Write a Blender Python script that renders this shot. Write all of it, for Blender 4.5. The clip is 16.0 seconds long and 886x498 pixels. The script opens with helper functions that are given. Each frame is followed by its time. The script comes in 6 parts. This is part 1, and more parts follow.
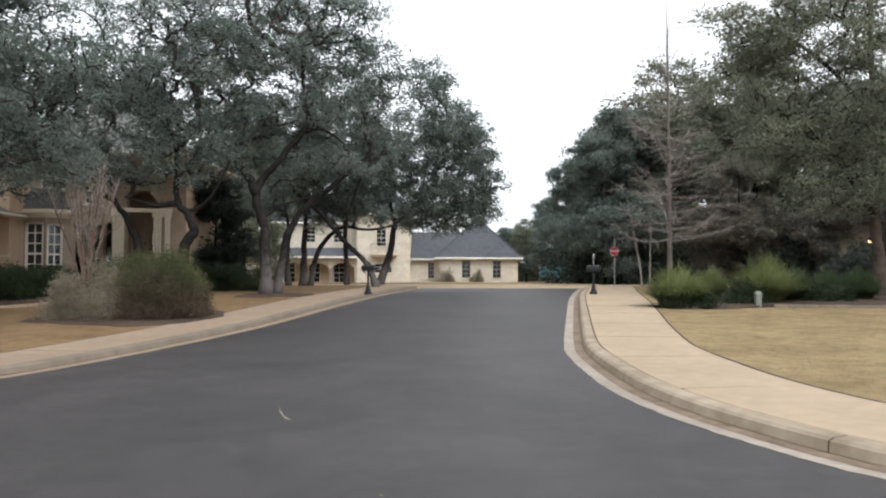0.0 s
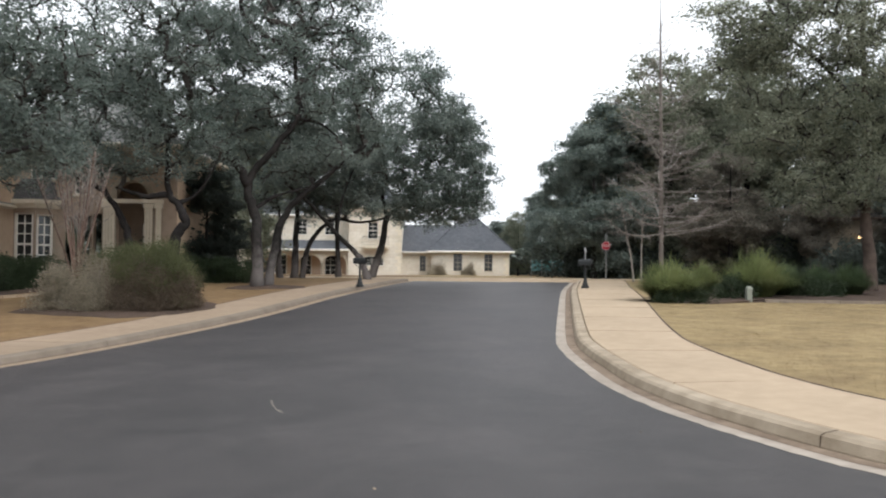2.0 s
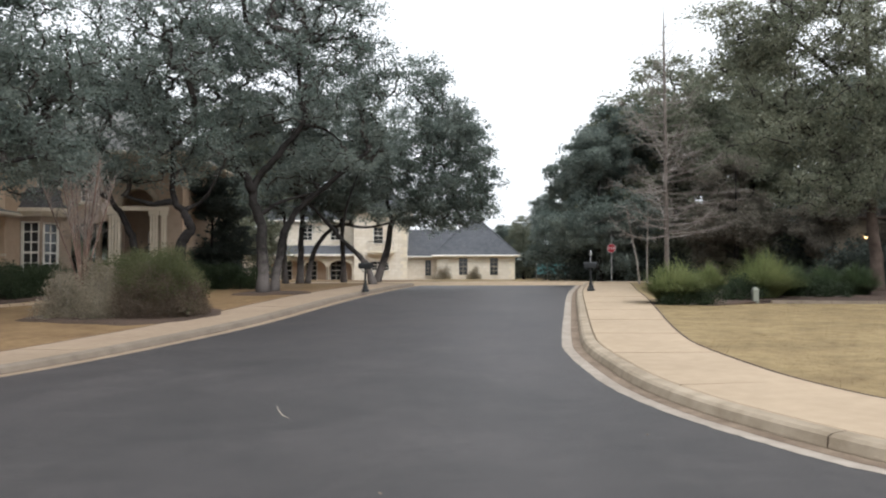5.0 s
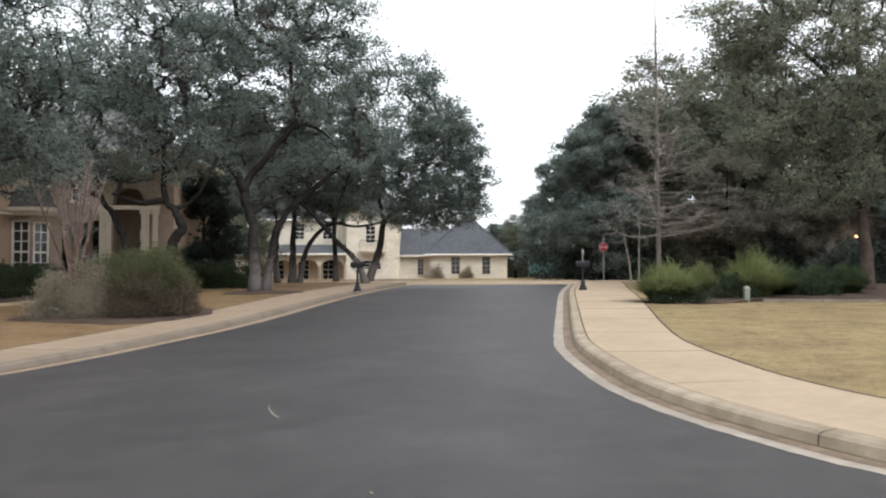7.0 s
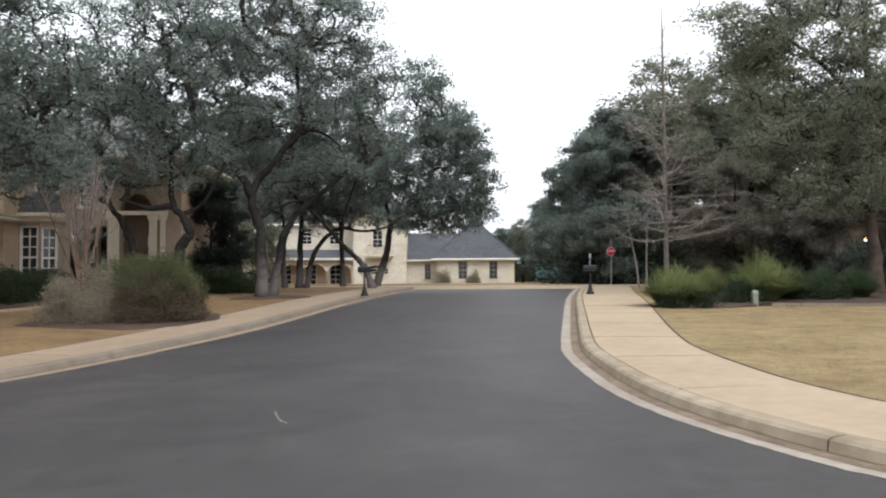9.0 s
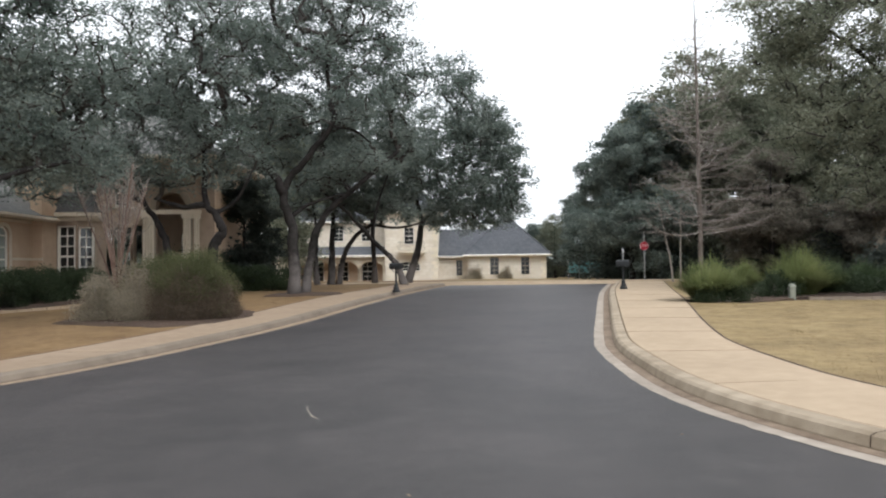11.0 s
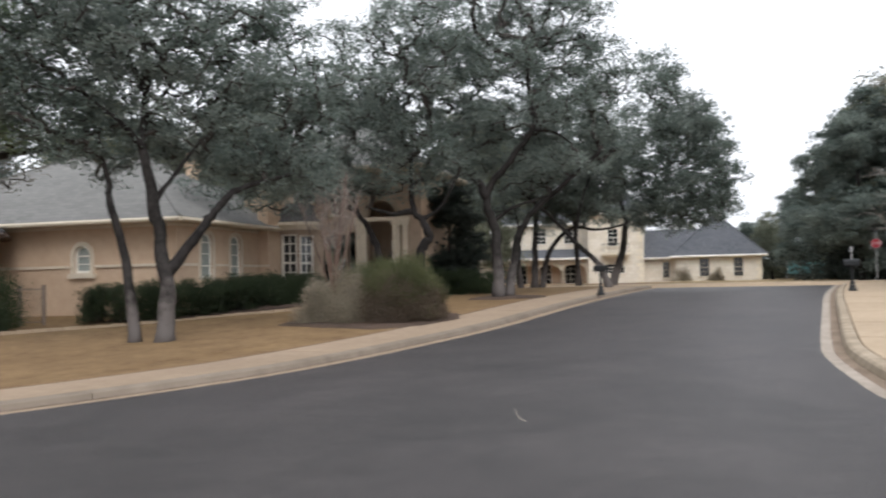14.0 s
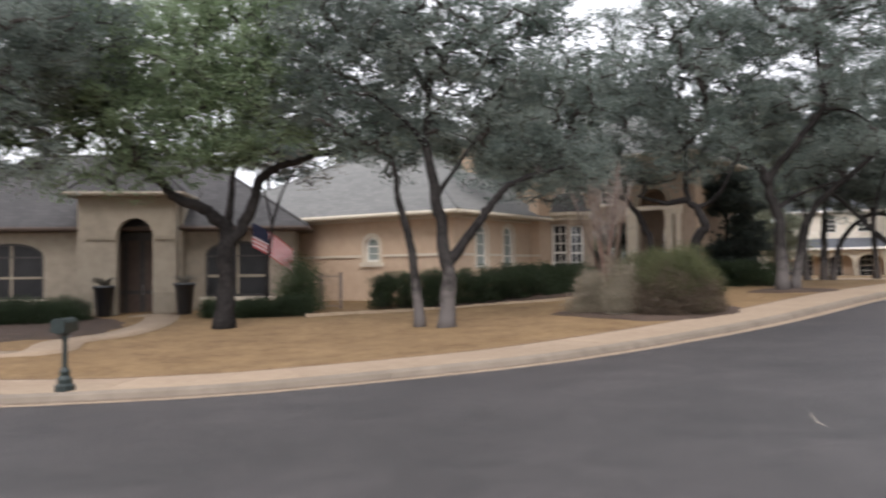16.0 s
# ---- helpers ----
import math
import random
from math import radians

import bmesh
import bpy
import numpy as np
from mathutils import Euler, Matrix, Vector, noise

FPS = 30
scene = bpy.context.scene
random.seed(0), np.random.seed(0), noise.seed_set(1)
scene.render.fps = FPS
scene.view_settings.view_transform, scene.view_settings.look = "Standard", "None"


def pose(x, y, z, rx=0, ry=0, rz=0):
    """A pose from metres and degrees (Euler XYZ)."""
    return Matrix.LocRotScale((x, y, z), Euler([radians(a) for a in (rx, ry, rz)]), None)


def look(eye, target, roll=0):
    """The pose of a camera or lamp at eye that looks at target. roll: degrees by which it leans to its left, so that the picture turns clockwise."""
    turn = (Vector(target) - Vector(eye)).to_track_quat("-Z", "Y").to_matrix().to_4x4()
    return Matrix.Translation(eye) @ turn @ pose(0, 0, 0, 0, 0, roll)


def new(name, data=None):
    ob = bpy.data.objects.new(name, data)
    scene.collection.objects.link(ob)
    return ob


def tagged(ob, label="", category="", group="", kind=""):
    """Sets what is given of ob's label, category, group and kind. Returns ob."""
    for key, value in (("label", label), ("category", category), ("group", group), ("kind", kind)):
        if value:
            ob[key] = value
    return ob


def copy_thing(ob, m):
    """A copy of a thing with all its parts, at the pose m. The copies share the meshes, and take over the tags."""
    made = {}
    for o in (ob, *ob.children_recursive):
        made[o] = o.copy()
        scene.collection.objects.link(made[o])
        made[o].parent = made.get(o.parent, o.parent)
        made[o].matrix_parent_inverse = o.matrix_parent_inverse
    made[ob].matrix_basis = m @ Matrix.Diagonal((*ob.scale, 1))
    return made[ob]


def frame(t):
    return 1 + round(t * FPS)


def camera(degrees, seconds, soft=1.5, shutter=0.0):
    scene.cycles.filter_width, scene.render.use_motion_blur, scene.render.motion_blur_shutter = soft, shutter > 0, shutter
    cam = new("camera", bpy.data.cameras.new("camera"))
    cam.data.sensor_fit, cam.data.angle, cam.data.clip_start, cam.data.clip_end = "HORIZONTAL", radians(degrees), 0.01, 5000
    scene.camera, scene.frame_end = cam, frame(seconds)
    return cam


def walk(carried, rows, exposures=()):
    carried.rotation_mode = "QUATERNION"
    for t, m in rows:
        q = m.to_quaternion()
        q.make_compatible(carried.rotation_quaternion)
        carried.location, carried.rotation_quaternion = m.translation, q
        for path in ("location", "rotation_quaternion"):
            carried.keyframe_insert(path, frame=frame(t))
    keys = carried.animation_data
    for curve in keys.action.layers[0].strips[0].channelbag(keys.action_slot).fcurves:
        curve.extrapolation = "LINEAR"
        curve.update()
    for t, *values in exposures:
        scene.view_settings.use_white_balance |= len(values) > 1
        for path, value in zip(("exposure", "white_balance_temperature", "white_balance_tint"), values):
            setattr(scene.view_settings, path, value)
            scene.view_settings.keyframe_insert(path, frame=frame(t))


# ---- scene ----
cam = camera(56.09, 16.0, soft=2.1, shutter=0.75)
PATH = [
    (0, 0.011, -0.047, 1.602, 1.842, -0.130, 0.427),
    (0.5, 0.012, -0.030, 1.594, 1.567, -0.287, 0.303),
    (1, 0.009, -0.020, 1.593, 1.771, -0.751, -0.180),
    (1.5, 0.006, -0.021, 1.584, 1.329, -0.548, 0.188),
    (2, -0.012, -0.017, 1.599, 1.377, -0.487, -0.170),
    (2.5, -0.006, -0.010, 1.595, 1.381, -0.331, -0.065),
    (3, -0.013, -0.021, 1.595, 1.546, -0.206, 0.065),
    (3.5, 0.000, -0.000, 1.600, 1.557, 0.002, -0.000),
    (4, 0.003, -0.018, 1.596, 1.716, 0.081, 0.235),
    (6.5, 0.007, -0.004, 1.596, 1.576, 0.202, 0.059),
    (7, 0.012, 0.000, 1.594, 1.602, 0.138, -0.297),
    (7.5, 0.011, 0.002, 1.600, 1.936, 0.224, 0.043),
    (8, 0.009, -0.014, 1.601, 2.030, 0.257, 0.152),
    (10.5, 0.041, 0.084, 1.586, 1.697, 0.352, 0.931),
    (11, 0.034, 0.086, 1.581, 1.686, 0.682, 2.397),
    (11.5, 0.037, 0.072, 1.588, 1.516, 0.433, 2.349),
    (12, 0.040, 0.064, 1.587, 1.764, 0.635, 4.067),
    (12.5, 0.031, 0.082, 1.589, 1.951, 0.777, 6.724),
    (13, 0.028, 0.100, 1.583, 1.905, 0.909, 10.001),
    (13.5, 0.006, 0.142, 1.570, 1.995, 1.200, 13.079),
    (14, -0.013, 0.132, 1.574, 2.125, 1.161, 16.275),
    (14.5, -0.017, 0.132, 1.570, 1.959, 1.150, 20.295),
    (15, -0.056, 0.096, 1.579, 1.433, 0.868, 25.321),
    (15.5, -0.069, -0.037, 1.596, 1.374, 0.770, 29.614),
    (16, -0.090, -0.181, 1.635, 1.619, 0.628, 34.419),
]
walk(cam, [(t, pose(x, y, z, 90 + p, r, w)) for t, x, y, z, p, r, w in PATH], exposures=[(0.0, 0.77, 6360, 9), (12.0, 0.77, 6360, 9), (14.5, 0.74, 6390, 12), (16.0, 0.99, 6430, 14)])

# ---- world and light: bright overcast ----
world = bpy.data.worlds.new("overcast_sky")
scene.world = world
world.use_nodes = True
wn = world.node_tree
sky = wn.nodes.new("ShaderNodeTexSky")
sky.sky_type = "NISHITA"
sky.sun_disc = False
sky.sun_elevation, sky.sun_rotation = radians(48), radians(150)
sky.dust_density, sky.air_density = 6.0, 1.0
pale = wn.nodes.new("ShaderNodeHueSaturation")
pale.inputs["Saturation"].default_value = 0.12
cloud = wn.nodes.new("ShaderNodeMix")
cloud.data_type = "RGBA"
cloud.inputs["Factor"].default_value = 0.6
cloud.inputs["B"].default_value = (9.0, 9.3, 9.8, 1)
back = wn.nodes["Background"]
back.inputs["Strength"].default_value = 0.12
wn.links.new(sky.outputs["Color"], pale.inputs["Color"])
wn.links.new(pale.outputs["Color"], cloud.inputs["A"])
wn.links.new(cloud.outputs["Result"], back.inputs["Color"])
sun = new("sun", bpy.data.lights.new("sun", "SUN"))
sun.data.energy, sun.data.angle, sun.data.color = 0.7, radians(25), (1.0, 0.97, 0.92)
sun.matrix_world = look((0, 0, 0), (-0.35, 0.55, -0.9))


# ---- materials ----
def material(name, c1, c2, scale=8.0, rough=0.85, bump=0.3, fine=60.0, blotch=0.6, c3=None, metallic=0.0, island=0.0, spec=0.3, obj=0.0):
    m = bpy.data.materials.new(name)
    m.use_nodes = True
    t = m.node_tree
    p = t.nodes["Principled BSDF"]
    p.inputs["Roughness"].default_value, p.inputs["Metallic"].default_value = rough, metallic
    p.inputs["Specular IOR Level"].default_value = spec
    geo = t.nodes.new("ShaderNodeNewGeometry")
    n1, n2 = t.nodes.new("ShaderNodeTexNoise"), t.nodes.new("ShaderNodeTexNoise")
    n1.inputs["Scale"].default_value, n1.inputs["Detail"].default_value = blotch, 4
    n2.inputs["Scale"].default_value, n2.inputs["Detail"].default_value = scale, 5
    for n in (n1, n2):
        t.links.new(geo.outputs["Position"], n.inputs["Vector"])
    add = t.nodes.new("ShaderNodeMath")
    add.operation = "MULTIPLY_ADD"
    add.inputs[1].default_value = 0.5
    t.links.new(n1.outputs["Fac"], add.inputs[0])
    half = t.nodes.new("ShaderNodeMath")
    half.operation = "MULTIPLY"
    half.inputs[1].default_value = 0.5
    t.links.new(n2.outputs["Fac"], half.inputs[0])
    t.links.new(half.outputs[0], add.inputs[2])
    ramp = t.nodes.new("ShaderNodeValToRGB")
    ramp.color_ramp.elements[0].position, ramp.color_ramp.elements[1].position = 0.36, 0.64
    ramp.color_ramp.elements[0].color, ramp.color_ramp.elements[1].color = (*c1, 1), (*c2, 1)
    if c3:
        e = ramp.color_ramp.elements.new(0.5)
        e.color = (*c3, 1)
    t.links.new(add.outputs[0], ramp.inputs["Fac"])
    out = ramp.outputs["Color"]
    if island or obj:
        src = t.nodes.new("ShaderNodeObjectInfo").outputs["Random"] if obj else geo.outputs["Random Per Island"]
        amt = island or obj
        rng = t.nodes.new("ShaderNodeMapRange")
        rng.inputs["To Min"].default_value, rng.inputs["To Max"].default_value = 1 - amt, 1 + amt
        t.links.new(src, rng.inputs["Value"])
        hsv = t.nodes.new("ShaderNodeHueSaturation")
        t.links.new(rng.outputs["Result"], hsv.inputs["Value"])
        t.links.new(out, hsv.inputs["Color"])
        out = hsv.outputs["Color"]
    t.links.new(out, p.inputs["Base Color"])
    if bump:
        n3 = t.nodes.new("ShaderNodeTexNoise")
        n3.inputs["Scale"].default_value, n3.inputs["Detail"].default_value = fine, 6
        t.links.new(geo.outputs["Position"], n3.inputs["Vector"])
        b = t.nodes.new("ShaderNodeBump")
        b.inputs["Strength"].default_value, b.inputs["Distance"].default_value = bump, 0.02
        t.links.new(n3.outputs["Fac"], b.inputs["Height"])
        t.links.new(b.outputs["Normal"], p.inputs["Normal"])
    return m


def coursed(name, c1, c2, mortar, width, height, rough=0.85, offset=0.5, gap=0.02, bump=0.5, spread=0.0):
    """Stone or shingle courses, laid along the wall by its own height and run."""
    m = material(name, c1, c2, 3.0, rough, 0.0)
    t = m.node_tree
    p = t.nodes["Principled BSDF"]
    tc = t.nodes.new("ShaderNodeTexCoord")
    sep, comb = t.nodes.new("ShaderNodeSeparateXYZ"), t.nodes.new("ShaderNodeCombineXYZ")
    t.links.new(tc.outputs["Object"], sep.inputs[0])
    addn = t.nodes.new("ShaderNodeMath")
    t.links.new(sep.outputs["X"], addn.inputs[0])
    t.links.new(sep.outputs["Y"], addn.inputs[1])
    t.links.new(addn.outputs[0], comb.inputs["X"])
    t.links.new(sep.outputs["Z"], comb.inputs["Y"])
    br = t.nodes.new("ShaderNodeTexBrick")
    br.offset = offset
    br.inputs["Scale"].default_value = 1.0
    br.inputs["Mortar Size"].default_value = gap
    br.inputs["Brick Width"].default_value, br.inputs["Row Height"].default_value = width, height
    br.inputs["Color1"].default_value, br.inputs["Color2"].default_value = (*c1, 1), (*c2, 1)
    br.inputs["Mortar"].default_value = (*mortar, 1)
    t.links.new(comb.outputs[0], br.inputs["Vector"])
    old = p.inputs["Base Color"].links[0].from_socket
    mix = t.nodes.new("ShaderNodeMix")
    mix.data_type = "RGBA"
    mix.inputs["Factor"].default_value = 0.5
    t.links.new(old, mix.inputs["A"])
    t.links.new(br.outputs["Color"], mix.inputs["B"])
    t.links.new(mix.outputs["Result"], p.inputs["Base Color"])
    b = t.nodes.new("ShaderNodeBump")
    b.inputs["Strength"].default_value, b.inputs["Distance"].default_value = bump, 0.02
    b.invert = True
    t.links.new(br.outputs["Fac"], b.inputs["Height"])
    t.links.new(b.outputs["Normal"], p.inputs["Normal"])
    return m


def leafy(name, c1, c2, vary=0.2, trans=0.6):
    m = material(name, c1, c2, 1.2, 0.6, 0.0, blotch=0.35, island=vary, spec=0.35)
    t = m.node_tree
    p = t.nodes["Principled BSDF"]
    tr = t.nodes.new("ShaderNodeBsdfTranslucent")
    t.links.new(p.inputs["Base Color"].links[0].from_socket, tr.inputs["Color"])
    mx = t.nodes.new("ShaderNodeMixShader")
    mx.inputs[0].default_value = trans
    t.links.new(p.outputs[0], mx.inputs[1])
    t.links.new(tr.outputs[0], mx.inputs[2])
    t.links.new(mx.outputs[0], t.nodes["Material Output"].inputs["Surface"])
    return m


ASPHALT = material("asphalt", (0.0217, 0.0184, 0.018), (0.0433, 0.0372, 0.0361), 0.5, 0.56, 0.35, 140, 0.22, spec=0.5)
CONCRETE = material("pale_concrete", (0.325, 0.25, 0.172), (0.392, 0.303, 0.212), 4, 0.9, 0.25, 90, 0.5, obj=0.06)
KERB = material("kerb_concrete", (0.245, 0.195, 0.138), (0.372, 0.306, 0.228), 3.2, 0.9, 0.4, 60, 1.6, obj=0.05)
# Darker kerb tone, for the west kerb and the east bed's edging.
KERBDARK = material("dark_kerb_concrete", (0.1428, 0.1159, 0.09072), (0.21, 0.173, 0.1369), 2.2, 0.9, 0.4, 60, 0.5, obj=0.04)
GUTTER = material("gutter_concrete", (0.25, 0.212, 0.175), (0.36, 0.312, 0.262), 6, 0.9, 0.4, 60, 0.7)
SILT = material("gutter_silt", (0.125, 0.09, 0.064), (0.235, 0.178, 0.13), 9, 0.95, 0.6, 40, 1.5)
LAWN = material("dormant_lawn", (0.164, 0.114, 0.0552), (0.281, 0.21, 0.107), 3.4, 0.95, 0.06, 35, 0.8, c3=(0.221, 0.161, 0.0791))


def two_lawns(m):
    """The west lawn has redder grass than the east, darkened for tree shade."""
    t = m.node_tree
    p = t.nodes["Principled BSDF"]
    geo, sep, rng = t.nodes.new("ShaderNodeNewGeometry"), t.nodes.new("ShaderNodeSeparateXYZ"), t.nodes.new("ShaderNodeMapRange")
    t.links.new(geo.outputs["Position"], sep.inputs[0])
    rng.inputs["From Min"].default_value, rng.inputs["From Max"].default_value = -1.0, -3.0
    t.links.new(sep.outputs["X"], rng.inputs["Value"])
    mul = t.nodes.new("ShaderNodeMix")
    mul.data_type, mul.blend_type = "RGBA", "MULTIPLY"
    mul.inputs["B"].default_value = (0.76, 0.655, 0.62, 1)
    t.links.new(rng.outputs["Result"], mul.inputs["Factor"])
    t.links.new(p.inputs["Base Color"].links[0].from_socket, mul.inputs["A"])
    t.links.new(mul.outputs["Result"], p.inputs["Base Color"])


def scuffed(m):
    """Swirling scuffs and darker seal patches on the asphalt, and coarse grit."""
    t = m.node_tree
    p = t.nodes["Principled BSDF"]
    geo = t.nodes.new("ShaderNodeNewGeometry")
    value = None
    for scale, detail, warp, lo, hi in ((0.42, 5, 2.6, 0.80, 1.20), (1.5, 7, 2.2, 0.80, 1.22), (55.0, 3, 0.0, 0.8, 1.2)):
        n, r = t.nodes.new("ShaderNodeTexNoise"), t.nodes.new("ShaderNodeMapRange")
        n.inputs["Scale"].default_value, n.inputs["Detail"].default_value, n.inputs["Distortion"].default_value = scale, detail, warp
        r.inputs["From Min"].default_value, r.inputs["From Max"].default_value = 0.32, 0.68
        r.inputs["To Min"].default_value, r.inputs["To Max"].default_value = lo, hi
        t.links.new(geo.outputs["Position"], n.inputs["Vector"])
        t.links.new(n.outputs["Fac"], r.inputs["Value"])
        if value:
            mul = t.nodes.new("ShaderNodeMath")
            mul.operation = "MULTIPLY"
            t.links.new(value, mul.inputs[0])
            t.links.new(r.outputs["Result"], mul.inputs[1])
            value = mul.outputs[0]
        else:
            value = r.outputs["Result"]
    hsv = t.nodes.new("ShaderNodeHueSaturation")
    t.links.new(value, hsv.inputs["Value"])
    t.links.new(p.inputs["Base Color"].links[0].from_socket, hsv.inputs["Color"])
    t.links.new(hsv.outputs["Color"], p.inputs["Base Color"])


scuffed(ASPHALT)
two_lawns(LAWN)
GRASS = material("dry_grass", (0.146, 0.1, 0.048), (0.318, 0.24, 0.122), 3.4, 0.9, 0.0, blotch=0.8, island=0.16, c3=(0.23, 0.169, 0.083))
# Russet west blades, their tone lowered to carry the shade of the trees.
RUSSET = material("russet_grass", (0.158, 0.103, 0.0567), (0.225, 0.152, 0.0846), 1.5, 0.9, 0.0, blotch=0.3, island=0.14)
# Concrete dimmed for the west side: the oaks' shade is in its tone.
DIMCONCRETE = material("dimmed_concrete", (0.2394, 0.1764, 0.1226), (0.2982, 0.2251, 0.1596), 4, 0.9, 0.25, 90, 0.5, obj=0.06)
MULCH = material("mulch", (0.0347, 0.0227, 0.0176), (0.0819, 0.0536, 0.0378), 14, 0.95, 0.9, 30, 1.0)
# Peach stucco again, browned and darkened for the shade under the trees.
SHADEDPEACH = material("shaded_peach_stucco", (0.285, 0.22, 0.168), (0.365, 0.285, 0.222), 3, 0.9, 0.3, 110, 0.5)
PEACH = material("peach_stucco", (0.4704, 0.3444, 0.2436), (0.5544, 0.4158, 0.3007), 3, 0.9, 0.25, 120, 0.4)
CREAM = material("cream_trim", (0.5544, 0.4788, 0.378), (0.6384, 0.5712, 0.462), 4, 0.75, 0.1)
SANDTRIM = material("sandstone_trim", (0.21, 0.1781, 0.1344), (0.2604, 0.2226, 0.1722), 4, 0.85, 0.2)
GREIGE = material("beige_stone", (0.225, 0.190, 0.147), (0.305, 0.26, 0.203), 3, 0.9, 0.3, 80, 0.5)
LIMESTONE = coursed("limestone", (0.5712, 0.504, 0.4032), (0.714, 0.6636, 0.5796), (0.504, 0.4536, 0.378), 0.62, 0.3, bump=0.6)
QUOIN = material("quoin_limestone", (0.588, 0.5208, 0.4032), (0.714, 0.6468, 0.5292), 3, 0.85, 0.3, obj=0.1)
SLATE = coursed("slate_shingle", (0.063, 0.06888, 0.0798), (0.1008, 0.105, 0.1176), (0.042, 0.04452, 0.0504), 0.34, 0.16, gap=0.012)
SHINGLE = coursed("grey_shingle", (0.1243, 0.1243, 0.1193), (0.1806, 0.1789, 0.1705), (0.0924, 0.09072, 0.08736), 0.36, 0.15, gap=0.01)
DARKSHINGLE = coursed("brown_grey_shingle", (0.04368, 0.042, 0.04284), (0.0756, 0.07224, 0.07224), (0.03192, 0.03024, 0.03024), 0.36, 0.15, gap=0.01)
GUTTERBROWN = material("brown_fascia", (0.055, 0.036, 0.028), (0.085, 0.058, 0.045), 5, 0.6, 0.1)
WHITE = material("white_paint", (0.70, 0.67, 0.61), (0.80, 0.77, 0.70), 6, 0.55, 0.08)
DARKFRAME = material("dark_frame", (0.030, 0.027, 0.025), (0.05, 0.045, 0.04), 6, 0.5, 0.05)
IRON = material("black_iron", (0.012, 0.013, 0.014), (0.03, 0.032, 0.033), 14, 0.45, 0.15, metallic=0.4, spec=0.5)
VERDIGRIS = material("green_black_iron", (0.008, 0.012, 0.0115), (0.022, 0.033, 0.03), 14, 0.45, 0.15, metallic=0.3, spec=0.5)
BARK = material("oak_bark", (0.011, 0.010, 0.0098), (0.036, 0.032, 0.031), 7, 0.95, 1.0, 22, 1.2, spec=0.12)
TWIGBARK = material("oak_twig_bark", (0.03, 0.027, 0.025), (0.075, 0.068, 0.063), 7, 0.95, 0.0, blotch=1.2, spec=0.12)
PALEBARK = material("lichen_bark", (0.17, 0.148, 0.132), (0.34, 0.31, 0.28), 6, 0.95, 1.0, 22, 1.0)
BROWNBARK = material("brown_oak_bark", (0.045, 0.033, 0.027), (0.115, 0.088, 0.074), 5, 0.95, 1.0, 22, 1.0, spec=0.12)
CYPRESSBARK = material("cypress_bark", (0.115, 0.095, 0.083), (0.22, 0.19, 0.17), 5, 0.95, 0.8, 22, 1.0)
TWIG = material("winter_twig", (0.175, 0.152, 0.138), (0.32, 0.285, 0.262), 3, 0.9, 0.0, island=0.25)
CREPETWIG = material("crepe_twig", (0.2, 0.168, 0.148), (0.36, 0.31, 0.278), 3, 0.9, 0.0, island=0.25)
FENCEBROWN = material("weathered_fence", (0.20, 0.155, 0.125), (0.30, 0.24, 0.20), 5, 0.7, 0.1)
REDBARK = material("crepe_bark", (0.09, 0.05, 0.038), (0.24, 0.165, 0.13), 4, 0.8, 0.3, 30)
RED = material("stop_red", (0.22, 0.008, 0.018), (0.27, 0.011, 0.024), 3, 0.5, 0.0)
SIGNWHITE = material("sign_white", (0.42, 0.36, 0.36), (0.5, 0.44, 0.44), 3, 0.5, 0.0)
STEEL = material("galvanised", (0.22, 0.22, 0.22), (0.33, 0.33, 0.33), 12, 0.5, 0.1, metallic=0.7)
POT = material("black_glazed_pot", (0.010, 0.011, 0.013), (0.02, 0.021, 0.024), 8, 0.35, 0.05, spec=0.5)
BOXGREEN = material("utility_green", (0.16, 0.17, 0.14), (0.205, 0.215, 0.18), 5, 0.6, 0.05)
OAKLEAF = leafy("live_oak_leaf", (0.125, 0.160, 0.140), (0.25, 0.288, 0.258))
OLIVELEAF = leafy("olive_oak_leaf", (0.142, 0.158, 0.112), (0.262, 0.278, 0.208))
BRIGHTLEAF = leafy("fresh_oak_leaf", (0.152, 0.212, 0.118), (0.282, 0.362, 0.22))
CEDARLEAF = leafy("cedar_leaf", (0.108, 0.142, 0.126), (0.235, 0.272, 0.242))
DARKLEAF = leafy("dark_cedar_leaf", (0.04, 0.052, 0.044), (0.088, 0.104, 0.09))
BROWNLEAF = leafy("bronze_leaf", (0.135, 0.122, 0.098), (0.215, 0.197, 0.165))
UPRIGHTLEAF = leafy("fresh_shrub_leaf", (0.05, 0.078, 0.036), (0.10, 0.13, 0.066))
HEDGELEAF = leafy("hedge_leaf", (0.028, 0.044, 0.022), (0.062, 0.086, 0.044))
SHRUBLEAF = leafy("shrub_leaf", (0.092, 0.104, 0.046), (0.155, 0.16, 0.08))
DRYSHRUB = leafy("dry_shrub_leaf", (0.115, 0.085, 0.06), (0.19, 0.15, 0.11))
GREYSHRUB = leafy("sage_leaf", (0.235, 0.2, 0.15), (0.36, 0.318, 0.245))
BLADE = leafy("grass_blade", (0.125, 0.155, 0.06), (0.26, 0.285, 0.125))
# The hill's green is greyed: distance haze is mixed into the colour.
HILL = material("wooded_hill", (0.084, 0.0966, 0.0924), (0.1344, 0.147, 0.1386), 0.06, 0.95, 0.0, blotch=0.015)


def glass(name, tint, rough=0.06):
    m = material(name, tint, tint, 2, rough, 0.0, spec=0.6)
    return m


GLASS = glass("window_glass", (0.022, 0.024, 0.026))
